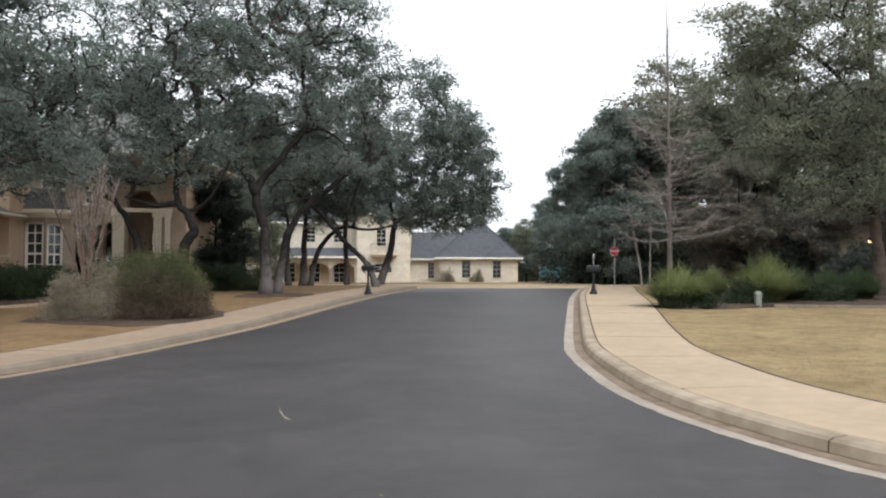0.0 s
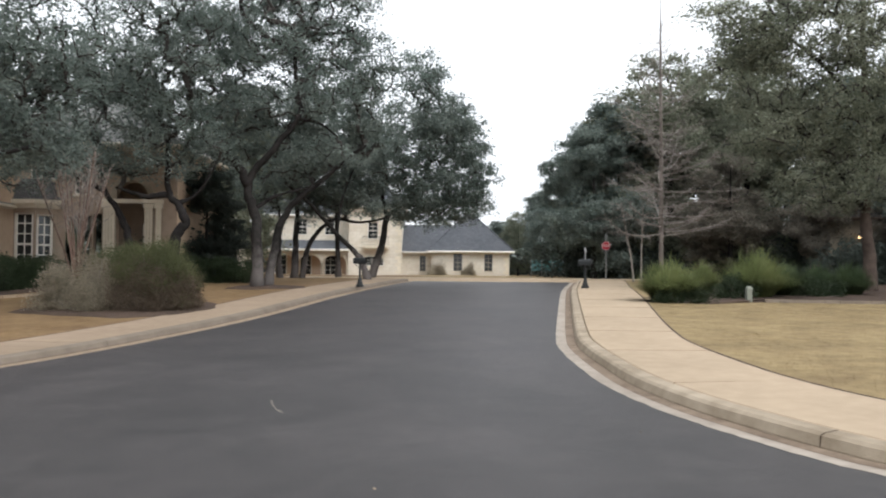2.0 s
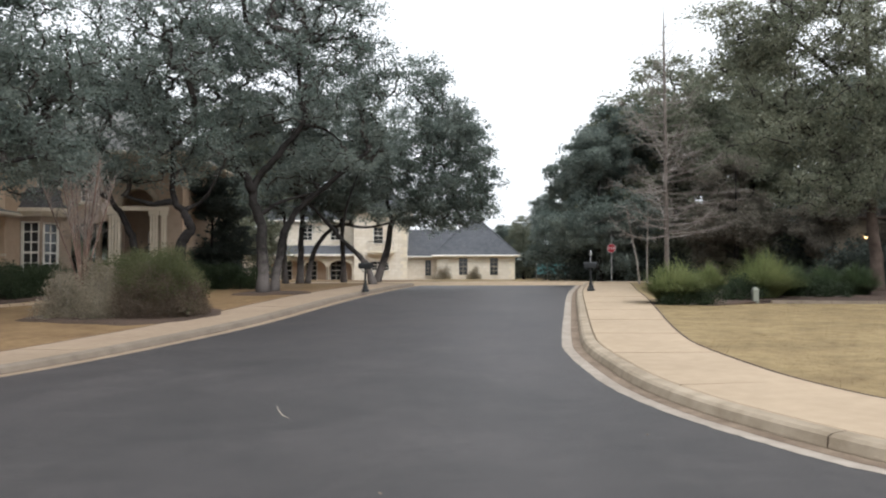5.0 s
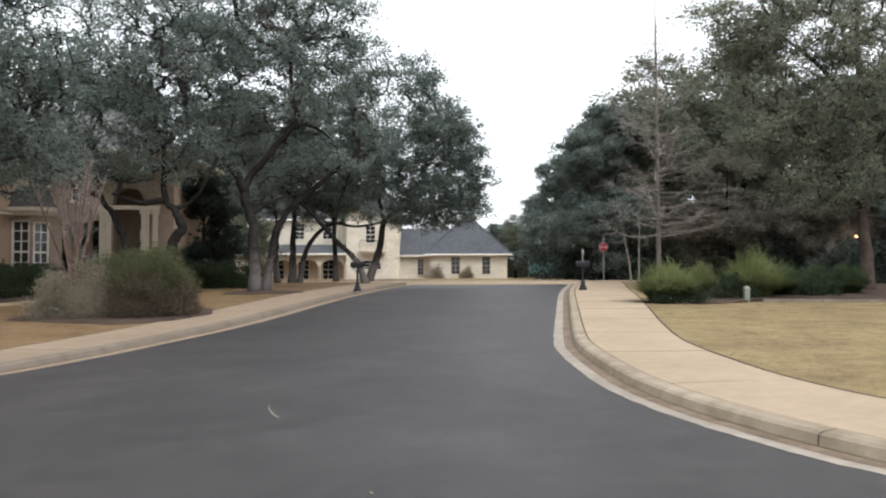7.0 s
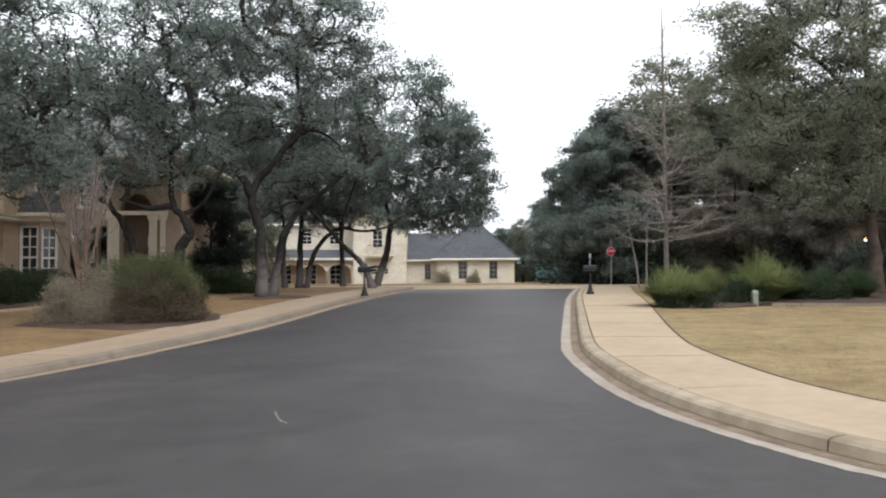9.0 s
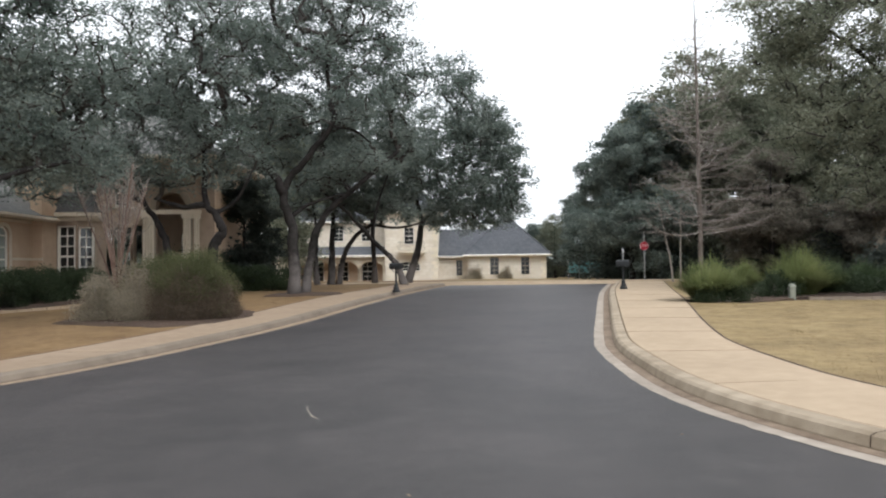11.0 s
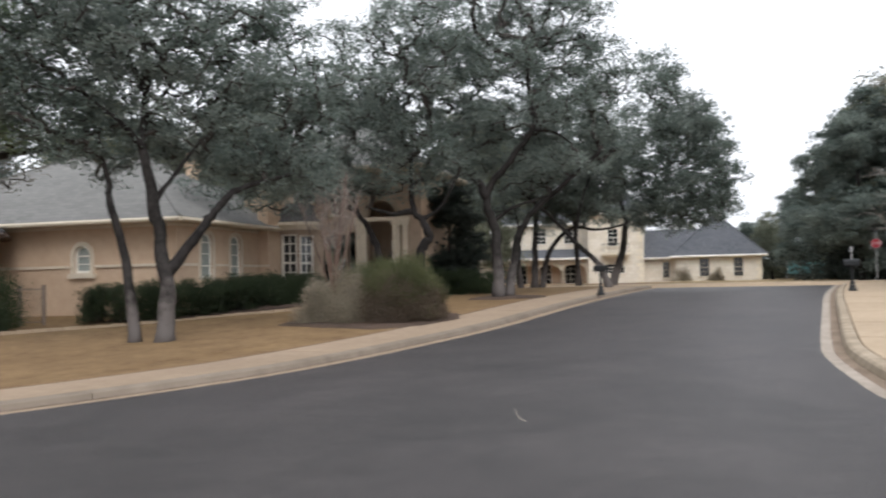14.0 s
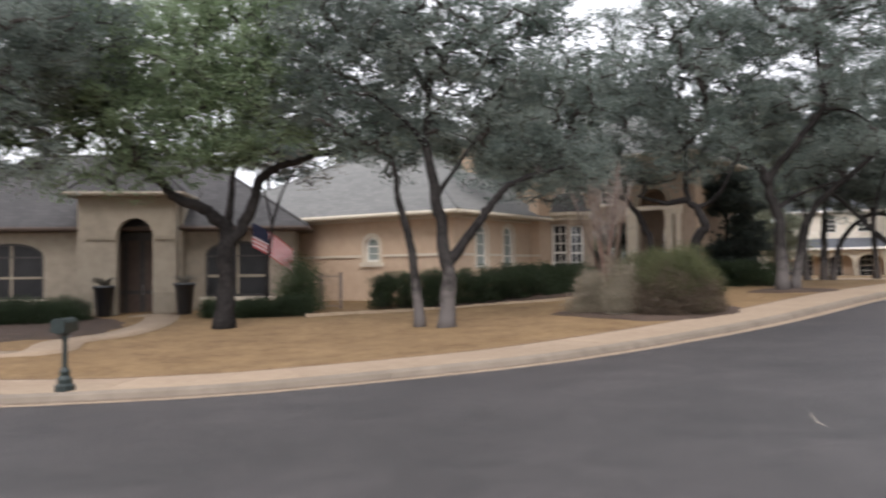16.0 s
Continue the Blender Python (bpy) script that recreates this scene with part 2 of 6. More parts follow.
SCREEN = material("screened_glass", (0.012, 0.012, 0.013), (0.022, 0.021, 0.022), 2, 0.3, 0.0, spec=0.2)
PALEGLASS = glass("obscure_glass", (0.30, 0.33, 0.31), 0.25)


def lichened(name, height):
    """Dark bark with pale crusts of lichen on the lower trunk, thinning out upwards in patches."""
    m = material(name, (0.012, 0.011, 0.0105), (0.042, 0.038, 0.036), 7, 0.95, 1.0, 22, 1.2, spec=0.12)
    t = m.node_tree
    p = t.nodes["Principled BSDF"]
    tc, sep, n = t.nodes.new("ShaderNodeTexCoord"), t.nodes.new("ShaderNodeSeparateXYZ"), t.nodes.new("ShaderNodeTexNoise")
    t.links.new(tc.outputs["Object"], sep.inputs[0])
    t.links.new(tc.outputs["Object"], n.inputs["Vector"])
    n.inputs["Scale"].default_value, n.inputs["Detail"].default_value = 3.5, 6
    up = t.nodes.new("ShaderNodeMapRange")
    up.inputs["From Min"].default_value, up.inputs["From Max"].default_value = 0.3, height
    up.inputs["To Min"].default_value, up.inputs["To Max"].default_value = 0.62, -0.05
    t.links.new(sep.outputs["Z"], up.inputs["Value"])
    a = t.nodes.new("ShaderNodeMath")
    a.operation = "ADD"
    t.links.new(up.outputs["Result"], a.inputs[0])
    t.links.new(n.outputs["Fac"], a.inputs[1])
    ramp = t.nodes.new("ShaderNodeMapRange")
    ramp.inputs["From Min"].default_value, ramp.inputs["From Max"].default_value = 0.66, 1.0
    t.links.new(a.outputs[0], ramp.inputs["Value"])
    old = p.inputs["Base Color"].links[0].from_socket
    mix = t.nodes.new("ShaderNodeMix")
    mix.data_type = "RGBA"
    mix.inputs["B"].default_value = (0.118, 0.105, 0.1, 1)
    t.links.new(ramp.outputs["Result"], mix.inputs["Factor"])
    t.links.new(old, mix.inputs["A"])
    t.links.new(mix.outputs["Result"], p.inputs["Base Color"])
    return m


LICHENBARK = lichened("lichen_oak_bark", 2.2)


# ---- mesh helpers ----
class Build:
    """Collects points and faces of one mesh."""

    def __init__(self):
        self.v, self.f = [], []

    def box(self, a, b, put=None):
        (x0, y0, z0), (x1, y1, z1) = a, b
        c = [(x0, y0, z0), (x1, y0, z0), (x1, y1, z0), (x0, y1, z0), (x0, y0, z1), (x1, y0, z1), (x1, y1, z1), (x0, y1, z1)]
        n = len(self.v)
        self.v += [put(*p) for p in c] if put else c
        self.f += [tuple(n + i for i in q) for q in ((0, 3, 2, 1), (4, 5, 6, 7), (0, 1, 5, 4), (1, 2, 6, 5), (2, 3, 7, 6), (3, 0, 4, 7))]
        return self

    def face(self, *pts):
        n = len(self.v)
        self.v += [tuple(p) for p in pts]
        self.f.append(tuple(range(n, n + len(pts))))
        return self

    def slab(self, pts, down):
        """A flat or sloping sheet with thickness: the outline, and the same outline moved by down."""
        n, k = len(self.v), len(pts)
        self.v += [tuple(p) for p in pts] + [tuple(Vector(p) + Vector(down)) for p in pts]
        self.f += [tuple(range(n, n + k)), tuple(range(n + 2 * k - 1, n + k - 1, -1))]
        self.f += [(n + i, n + k + i, n + k + (i + 1) % k, n + (i + 1) % k) for i in range(k)]
        return self

    def tube(self, pts, radii, sides=8, squash=0.0, rng=None):
        pts = [Vector(p) for p in pts]
        n, k = len(self.v), len(pts)
        side = None
        for i, p in enumerate(pts):
            d = (pts[min(i + 1, k - 1)] - pts[max(i - 1, 0)]).normalized()
            side = d.orthogonal() if side is None else side - d * side.dot(d)
            side = side.normalized() if side.length > 1e-6 else d.orthogonal().normalized()
            other = d.cross(side)
            for j in range(sides):
                a = 2 * math.pi * j / sides
                r = radii[i] * (1 + (rng.uniform(-squash, squash) if squash else 0))
                self.v.append(tuple(p + side * math.cos(a) * r + other * math.sin(a) * r))
        for i in range(k - 1):
            for j in range(sides):
                q = n + i * sides
                self.f.append((q + j, q + (j + 1) % sides, q + sides + (j + 1) % sides, q + sides + j))
        self.f += [tuple(n + j for j in reversed(range(sides))), tuple(n + (k - 1) * sides + j for j in range(sides))]
        return self

    def lathe(self, profile, at=(0, 0, 0), sides=12, square=False):
        n, k = len(self.v), len(profile)
        for r, z in profile:
            for j in range(sides):
                a = 2 * math.pi * (j + (0.5 if square else 0)) / sides
                self.v.append((at[0] + r * math.cos(a), at[1] + r * math.sin(a), at[2] + z))
        for i in range(k - 1):
            for j in range(sides):
                q = n + i * sides
                self.f.append((q + j, q + (j + 1) % sides, q + sides + (j + 1) % sides, q + sides + j))
        self.f += [tuple(n + j for j in reversed(range(sides))), tuple(n + (k - 1) * sides + j for j in range(sides))]
        return self

    def mesh(self, name, mat, smooth=False):
        me = bpy.data.meshes.new(name)
        me.from_pydata(self.v, [], self.f)
        me.materials.append(mat)
        if smooth:
            me.polygons.foreach_set("use_smooth", [True] * len(me.polygons))
        me.update()
        return me


def part(name, build, mat, parent=None, label="", smooth=False, category="", kind="", group=""):
    me = build if isinstance(build, bpy.types.Mesh) else build.mesh(name, mat, smooth)
    ob = new(name, me)
    ob.parent = parent
    return tagged(ob, label, category, group, kind)


def thing(name, m, label, category, group="", kind=""):
    ob = new(name)
    ob.empty_display_size = 0.2
    ob.matrix_world = m
    return tagged(ob, label, category, group, kind)


# ---- the lie of the land ----
def ease(t):
    t = np.clip(t, 0, 1)
    return t * t * (3 - 2 * t)


def road_z(x, y):
    """Height of the road: it climbs ahead and falls away behind and to the west."""
    x, y = np.asarray(x, float), np.asarray(y, float)
    return 0.95 * ease(y / 54) - 0.1 * ease((y - 56) / 16) + 0.036 * np.clip(x, -14, 0) * (1 - ease((y - 14) / 22))


def land_z(x, y):
    return road_z(x, y) + 0.14


def spline(pts, step):
    """A smooth plan curve through the points, with points at even steps."""
    p = [np.array(q, float) for q in pts]
    p = [2 * p[0] - p[1]] + p + [2 * p[-1] - p[-2]]
    out = []
    for a, b, c, d in zip(p, p[1:], p[2:], p[3:]):
        for s in np.linspace(0, 1, 24, endpoint=False):
            out.append(0.5 * (2 * b + (c - a) * s + (2 * a - 5 * b + 4 * c - d) * s * s + (3 * b - a - 3 * c + d) * s ** 3))
    out.append(p[-2])
    out = np.array(out)
    run = np.r_[0, np.cumsum(np.hypot(*np.diff(out, axis=0).T))]
    s = np.linspace(0, run[-1], max(2, int(run[-1] / step)))
    return np.stack([np.interp(s, run, out[:, 0]), np.interp(s, run, out[:, 1])], 1)


def aside(curve, d, sign):
    """The curve moved sideways by d (a number or one for each point); sign 1 is to its left."""
    tan = np.gradient(curve, axis=0)
    tan /= np.linalg.norm(tan, axis=1)[:, None]
    return curve + np.stack([-tan[:, 1], tan[:, 0]], 1) * (np.asarray(d) * np.ones(len(curve)))[:, None] * sign


EDGE_WEST = spline([(-36, -8), (-24, 0.6), (-16.5, 5.0), (-13.55, 6.75), (-12.6, 7.35), (-11.3, 8.25), (-10.4, 9.05), (-9.5, 10.2), (-8.3, 12.0), (-7.2, 14.1), (-6.42, 16.4), (-5.86, 18.4), (-5.28, 20.6), (-4.65, 23.8), (-3.8, 30.2), (-3.0, 35.9), (-1.9, 43.7), (-1.45, 46.6)], 0.5)
EDGE_EAST = spline([(34, -9), (20, -2.0), (10, 2.0), (6, 3.9), (4.3, 5.35), (3.4, 6.42), (3.01, 7.22), (2.76, 7.92), (2.45, 8.95), (2.21, 10.34), (2.12, 11.9), (2.16, 14.9), (2.4, 17.1), (3.27, 23), (5.1, 34.9), (6.75, 43.7), (7.3, 46.6)], 0.5)
WALK_W = (EDGE_WEST, 1)
WALK_E = (EDGE_EAST, -1)


def strip(curve, sign, profile, dz=0.0):
    """A ribbon along a kerb line; profile: distance from the line and height over the road."""
    b = Build()
    rows = []
    for d, h in profile:
        c = aside(curve, d, sign)
        rows.append(np.c_[c, road_z(c[:, 0], c[:, 1]) + h])
    n, k = len(curve), len(profile)
    b.v = [tuple(map(float, rows[j][i])) for i in range(n) for j in range(k)]
    for i in range(n - 1):
        for j in range(k - 1):
            q = i * k + j
            b.f.append((q, q + 1, q + k + 1, q + k) if sign < 0 else (q, q + k, q + k + 1, q + 1))
    return b


# ---- ground, road, kerbs, pavement ----
def inside(px, py, poly):
    hit = np.zeros(px.shape, bool)
    for (x0, y0), (x1, y1) in zip(poly, np.roll(poly, -1, axis=0)):
        cross = (y0 > py) != (y1 > py)
        xi = (x1 - x0) * (py - y0) / (y1 - y0 + 1e-12) + x0
        hit ^= cross & (px < xi)
    return hit


def east_reach(curve):
    """Width from the road's east edge to the lawn: a little wider up the hill."""
    return 2.3 + 0.6 * ease((curve[:, 1] - 14) / 20)


CORRIDOR = np.r_[aside(EDGE_WEST, 1.45, 1), [(-1.6, 47.2), (7.6, 47.2)], aside(EDGE_EAST, 1.45, -1)[::-1]]


def ground_sheet():
    far = [90, 130, 200, 350, 700, 1500]
    xs = np.r_[[-v for v in far[::-1]], np.arange(-60, -36, 2), np.arange(-36, 24, 0.4), np.arange(24, 61, 2), far]
    ys = np.r_[[-v for v in far[::-1]], np.arange(-60, -8, 2), np.arange(-8, 50, 0.4), np.arange(50, 81, 1), far]
    gx, gy = np.meshgrid(xs, ys)
    z = land_z(gx, gy) + 0.035 * np.sin(gx * 0.31 + 1) * np.sin(gy * 0.27) * ~inside(gx, gy, np.r_[aside(EDGE_WEST, 3.6, 1), [(-3, 50), (11, 50)], aside(EDGE_EAST, 4.0, -1)[::-1]])
    z = np.where(inside(gx, gy, CORRIDOR), road_z(gx, gy) - 0.15, z)
    b = Build()
    b.v = np.stack([gx, gy, z], -1).reshape(-1, 3).tolist()
    w = len(xs)
    b.f = [(j * w + i, j * w + i + 1, (j + 1) * w + i + 1, (j + 1) * w + i) for j in range(len(ys) - 1) for i in range(w - 1)]
    part("ground", b, LAWN, None, "tan dormant lawn rolling gently up the hill", True, "lawn", "structure")


ground_sheet()


def road_sheet():
    n, across = 150, 28
    def even(c):
        s = np.linspace(0, len(c) - 1, n)
        return np.stack([np.interp(s, range(len(c)), c[:, k]) for k in (0, 1)], 1)
    w, e = even(aside(EDGE_WEST, -0.0, 1)), even(EDGE_EAST)
    b = Build()
    for i in range(n):
        for j in range(across + 1):
            q = w[i] + (e[i] - w[i]) * j / across
            b.v.append((float(q[0]), float(q[1]), float(road_z(*q)) + 0.004))
    k = across + 1
    b.f = [(i * k + j, i * k + j + 1, (i + 1) * k + j + 1, (i + 1) * k + j) for i in range(n - 1) for j in range(across)]
    part("road", b, ASPHALT, None, "dark grey worn asphalt residential road curving uphill", True, "road", "structure")


road_sheet()
for nm, (curve, sign) in (("gutter_west", WALK_W), ("gutter_east", WALK_E)):
    fine = np.interp(np.linspace(0, len(curve) - 1, len(curve) * 4), range(len(curve)), curve[:, 0]), np.interp(np.linspace(0, len(curve) - 1, len(curve) * 4), range(len(curve)), curve[:, 1])
    curve = np.stack(fine, 1)
    ragged = -0.03 + 0.010 * np.random.default_rng(7).normal(size=len(curve)).clip(-1.5, 1.5)
    part(nm, strip(curve, sign, [(ragged, 0.008), (0.15, 0.001), (0.36, -0.004)]), GUTTER if sign < 0 else DIMCONCRETE, None, "pale concrete gutter pan beside the asphalt", True, "gutter", "structure")
part("silt_west", strip(EDGE_WEST, 1, [(0.27, 0.001), (0.31, 0.004), (0.362, 0.003)]), SILT, None, "brown silt washed along the gutter", True, "silt", kind="structure")
part("silt_east", strip(EDGE_EAST[60:160], -1, [(0.17, 0.003), (0.28, 0.006), (0.362, 0.004)]), SILT, None, "brown silt washed along the gutter", True, "silt", kind="structure")


def walkway(nm, curve, sign, reach, slab_m, kerb_m, start, stop, paving, gap):
    """Kerb stones and pavement slabs along one edge of the road, each a piece of its own."""
    walk_top = thing("pavement_" + nm, Matrix(), "pale tan concrete pavement slabs behind the kerb", "pavement", kind="structure")
    kerbs = thing("kerb_" + nm, Matrix(), "weathered concrete kerb along the road", "kerb", kind="structure")
    per = max(1, round(kerb_m / 0.5))
    for a in range(start, min(stop, len(curve) - 1), per):
        b_ = min(a + per, len(curve) - 1)
        seg = curve[a:b_ + 1].copy()
        seg[0] += (seg[1] - seg[0]) * 0.016
        seg[-1] += (seg[-2] - seg[-1]) * 0.016
        ob = strip(seg, sign, [(0.35, -0.12), (0.352, 0.02), (0.385, 0.105), (0.43, 0.132), (0.60, 0.138), (0.602, -0.12)])
        n, k = len(seg), 6
        ob.f += [tuple(range(k)), tuple((n - 1) * k + j for j in reversed(range(k)))]
        part("kerb_stone", ob, KERBDARK if sign > 0 else KERB, kerbs)
    per = max(1, round(slab_m / 0.5))
    for a in range(start, min(stop, len(curve) - 1), per):
        b_ = min(a + per, len(curve) - 1)
        seg = curve[a:b_ + 1].copy()
        seg[0] += (seg[1] - seg[0]) * gap
        seg[-1] += (seg[-2] - seg[-1]) * gap
        lo, hi = float(reach[a]), float(reach[b_])
        d = np.linspace(lo, hi, len(seg))
        ob = Build()
        cols = [aside(seg, v, sign) for v in (0.622, 0.624, 0.64)] + [aside(seg, d * f + 0.62 * (1 - f), sign) for f in (0.5, 0.985, 1.0, 1.0)]
        hs = (-0.1, 0.128, 0.14, 0.146, 0.152, 0.142, -0.1)
        k = len(cols)
        for i in range(len(seg)):
            for c, h in zip(cols, hs):
                ob.v.append((float(c[i][0]), float(c[i][1]), float(road_z(*c[i])) + h))
        for i in range(len(seg) - 1):
            for j in range(k - 1):
                q = i * k + j
                ob.f.append((q, q + 1, q + k + 1, q + k) if sign < 0 else (q, q + k, q + k + 1, q + 1))
        ob.f += [tuple(range(k)), tuple((len(seg) - 1) * k + j for j in reversed(range(k)))]
        part("slab", ob, paving, walk_top)


part("soil_west", strip(EDGE_WEST, 1, [(2.34, 0.10), (2.355, 0.149), (2.40, 0.150), (2.42, 0.10)]), MULCH, None, "thin dark soil line along the lawn's edge", True, "soil", "structure")
reach_e = east_reach(EDGE_EAST)
part("soil_east", strip(EDGE_EAST, -1, [(reach_e - 0.01, 0.10), (reach_e + 0.005, 0.149), (reach_e + 0.045, 0.150), (reach_e + 0.06, 0.10)]), MULCH, None, "thin dark soil line along the lawn's edge", True, "soil", "structure")
walkway("west", EDGE_WEST, 1, np.full(len(EDGE_WEST), 2.35), 3.5, 3.0, 0, 999, DIMCONCRETE, 0.03)
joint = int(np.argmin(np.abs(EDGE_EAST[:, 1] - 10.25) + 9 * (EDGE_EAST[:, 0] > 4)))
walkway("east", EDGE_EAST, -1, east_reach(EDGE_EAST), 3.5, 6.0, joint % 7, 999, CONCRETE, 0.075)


def far_kerb():
    xs = np.linspace(-9, 17, 40)
    b = Build()
    prof = [(46.5, 0.0), (47.0, 0.02), (47.06, 0.12), (47.3, 0.16), (49.6, 0.165), (49.65, 0.0)]
    k = len(prof)
    for x in xs:
        for y, h in prof:
            b.v.append((float(x), y, float(road_z(x, y)) + h))
    b.f = [(i * k + j, (i + 1) * k + j, (i + 1) * k + j + 1, i * k + j + 1) for i in range(len(xs) - 1) for j in range(k - 1)]
    part("pavement_north", b, CONCRETE, None, "pale tan concrete apron across the road's end", True, "pavement", "structure")


far_kerb()


# ---- walls, windows, roofs ----
class Wall:
    """A wall in a house's own space from a to b (seen from outside, left to right)."""

    def __init__(self, a, b):
        self.a, self.d = Vector((*a, 0)), (Vector((*b, 0)) - Vector((*a, 0)))
        self.len = self.d.length
        self.d.normalize()
        self.n = Vector((self.d.y, -self.d.x, 0))

    def at(self, u, depth, z):
        """depth: how far behind the wall's face."""
        p = self.a + self.d * u - self.n * depth
        return (p.x, p.y, z)

    def build(self, house, mat, z0, z1, openings=(), thick=0.3, name="wall", label=""):
        b = Build()
        us = sorted({0.003, self.len - 0.003, *[o[0] for o in openings], *[o[1] for o in openings]})
        for ua, ub in zip(us, us[1:]):
            z = z0
            for o in sorted((o for o in openings if o[0] <= ua + 1e-6 and o[1] >= ub - 1e-6), key=lambda o: o[2]):
                if o[2] > z:
                    b.box((ua, 0, z), (ub, thick, o[2]), self.at_box)
                z = o[3]
            if z1 > z:
                b.box((ua, 0, z), (ub, thick, z1), self.at_box)
        for o in openings:
            if len(o) > 4 and o[4]:
                arc = self.arc(o)
                for (u0, v0), (u1, v1) in zip(arc, arc[1:]):
                    q = [(u0, v0), (u1, v1), (u1, o[3]), (u0, o[3])]
                    b.slab([self.at(u, 0, v) for u, v in q], tuple(-self.n * thick))
        return part(name, b, mat, house, label)

    def at_box(self, u, depth, z):
        return self.at(u, depth, z)

    @staticmethod
    def arc(o, n=10, grow=0.0):
        c, r, rise = (o[0] + o[1]) / 2, (o[1] - o[0]) / 2 + grow, o[4] + grow
        return [(c - r * math.cos(math.pi * i / n), o[3] - o[4] + rise * math.sin(math.pi * i / n)) for i in range(n + 1)]

    def window(self, house, o, cols, rows, mat, pane=None, inset=0.12, fw=0.07, mw=0.03, name="window", sill=True, label="", bars=None):
        """A glazed window in the opening o: frame, glazing bars, pane, sill."""
        u0, u1, v0, v1 = o[:4]
        rise = o[4] if len(o) > 4 else 0
        spring = v1 - rise
        b = Build()
        b.box((u0, inset - 0.05, v0), (u0 + fw, inset + 0.05, spring), self.at_box).box((u1 - fw, inset - 0.05, v0), (u1, inset + 0.05, spring), self.at_box)
        b.box((u0 + fw, inset - 0.05, v0), (u1 - fw, inset + 0.05, v0 + fw), self.at_box)
        if rise:
            outer, inner = self.arc(o), self.arc(o, grow=-fw)
            for i in range(len(outer) - 1):
                q = [outer[i], outer[i + 1], inner[i + 1], inner[i]]
                b.slab([self.at(u, inset - 0.05, v) for u, v in q], tuple(-self.n * 0.1))
        b.box((u0 + fw, inset - 0.045, spring - fw * 0.6), (u1 - fw, inset + 0.045, spring), self.at_box)
        frame_ob = part(name, b, mat, house, label)
        g = Build()
        pts = [(u0 + 0.01, v0 + 0.01), (u1 - 0.01, v0 + 0.01)] + ([(u, v) for u, v in reversed(self.arc(o, grow=-0.01))] if rise else [(u1 - 0.01, v1 - 0.01), (u0 + 0.01, v1 - 0.01)])
        g.slab([self.at(u, inset, v) for u, v in pts], tuple(-self.n * 0.03))
        part("pane", g, pane or GLASS, frame_ob)
        for i in range(1, cols):
            u = u0 + (u1 - u0) * i / cols
            part("glazing_bar", Build().box((u - mw / 2, inset - 0.025, v0 + fw), (u + mw / 2, inset - 0.002, v1 - (fw if not rise else rise * 0.15)), self.at_box), bars or mat, frame_ob)
        for j in range(1, rows):
            v = v0 + (spring - v0) * j / rows
            w = mw * (1.8 if j == rows // 2 and rows > 2 else 1)
            part("glazing_bar", Build().box((u0 + fw, inset - 0.03, v - w / 2), (u1 - fw, inset - 0.003, v + w / 2), self.at_box), bars or mat, frame_ob)
        if sill:
            part("sill", Build().box((u0 - 0.1, -0.06, v0 - 0.09), (u1 + 0.1, inset, v0), self.at_box), CREAM if mat is WHITE else QUOIN, frame_ob)
        return frame_ob

    def band(self, house, mat, u0, u1, v0, v1, proud, name, label=""):
        return part(name, Build().box((u0, -proud, v0), (u1, 0.0, v1), self.at_box), mat, house, label)

    def arch_trim(self, house, mat, o, width, proud, name="arch_trim"):
        b = Build()
        inner, outer = self.arc(o), self.arc(o, grow=width)
        for i in range(len(inner) - 1):
            b.slab([self.at(u, -proud, v) for u, v in (outer[i], outer[i + 1], inner[i + 1], inner[i])], tuple(-self.n * proud))
        for u in (o[0] - width, o[1]):
            b.box((u, -proud, o[2]), (u + width, 0, o[3] - o[4]), self.at_box)
        return part(name, b, mat, house)


def hip_roof(house, mat, x0, y0, x1, y1, z, rise, over=0.5, name="roof", fascia=None, label=""):
    """A hipped roof over a rectangle; the ridge runs along its longer side."""
    x0, y0, x1, y1 = x0 - over, y0 - over, x1 + over, y1 + over
    h = min(x1 - x0, y1 - y0) / 2
    if x1 - x0 >= y1 - y0:
        r0, r1 = (x0 + h, (y0 + y1) / 2, z + rise), (x1 - h - 0.01, (y0 + y1) / 2, z + rise)
        a, b_, c, d = (x0, y0, z), (x1, y0, z), (x1, y1, z), (x0, y1, z)
        faces = [(a, b_, r1, r0), (b_, c, r1), (c, d, r0, r1), (d, a, r0)]
    else:
        r0, r1 = ((x0 + x1) / 2, y0 + h, z + rise), ((x0 + x1) / 2, y1 - h - 0.01, z + rise)
        a, b_, c, d = (x0, y0, z), (x1, y0, z), (x1, y1, z), (x0, y1, z)
        faces = [(a, b_, r0), (b_, c, r1, r0), (c, d, r1), (d, a, r0, r1)]
    b = Build()
    for f in faces:
        b.slab(f, (0, 0, -0.12))
    ob = part(name, b, mat, house, label)
    t = Build()
    for p, q in ((a, b_), (b_, c), (c, d), (d, a)):
        t.tube([Vector(p) + Vector((0, 0, -0.1)), Vector(q) + Vector((0, 0, -0.1))], [0.09, 0.09], 6)
    part("fascia", t, fascia or WHITE, ob)
    e = Build().box((x0 + 0.05, y0 + 0.05, z - 0.2), (x1 - 0.05, y1 - 0.05, z - 0.14))
    part("soffit", e, fascia or CREAM, ob)
    caps = Build()
    for p, q in [(a, r0), (b_, r1 if x1 - x0 >= y1 - y0 else r0), (c, r1), (d, r0 if x1 - x0 >= y1 - y0 else r1), (r0, r1)]:
        caps.tube([p, q], [0.07, 0.07], 5)
    part("ridge_cap", caps, mat, ob)
    return ob


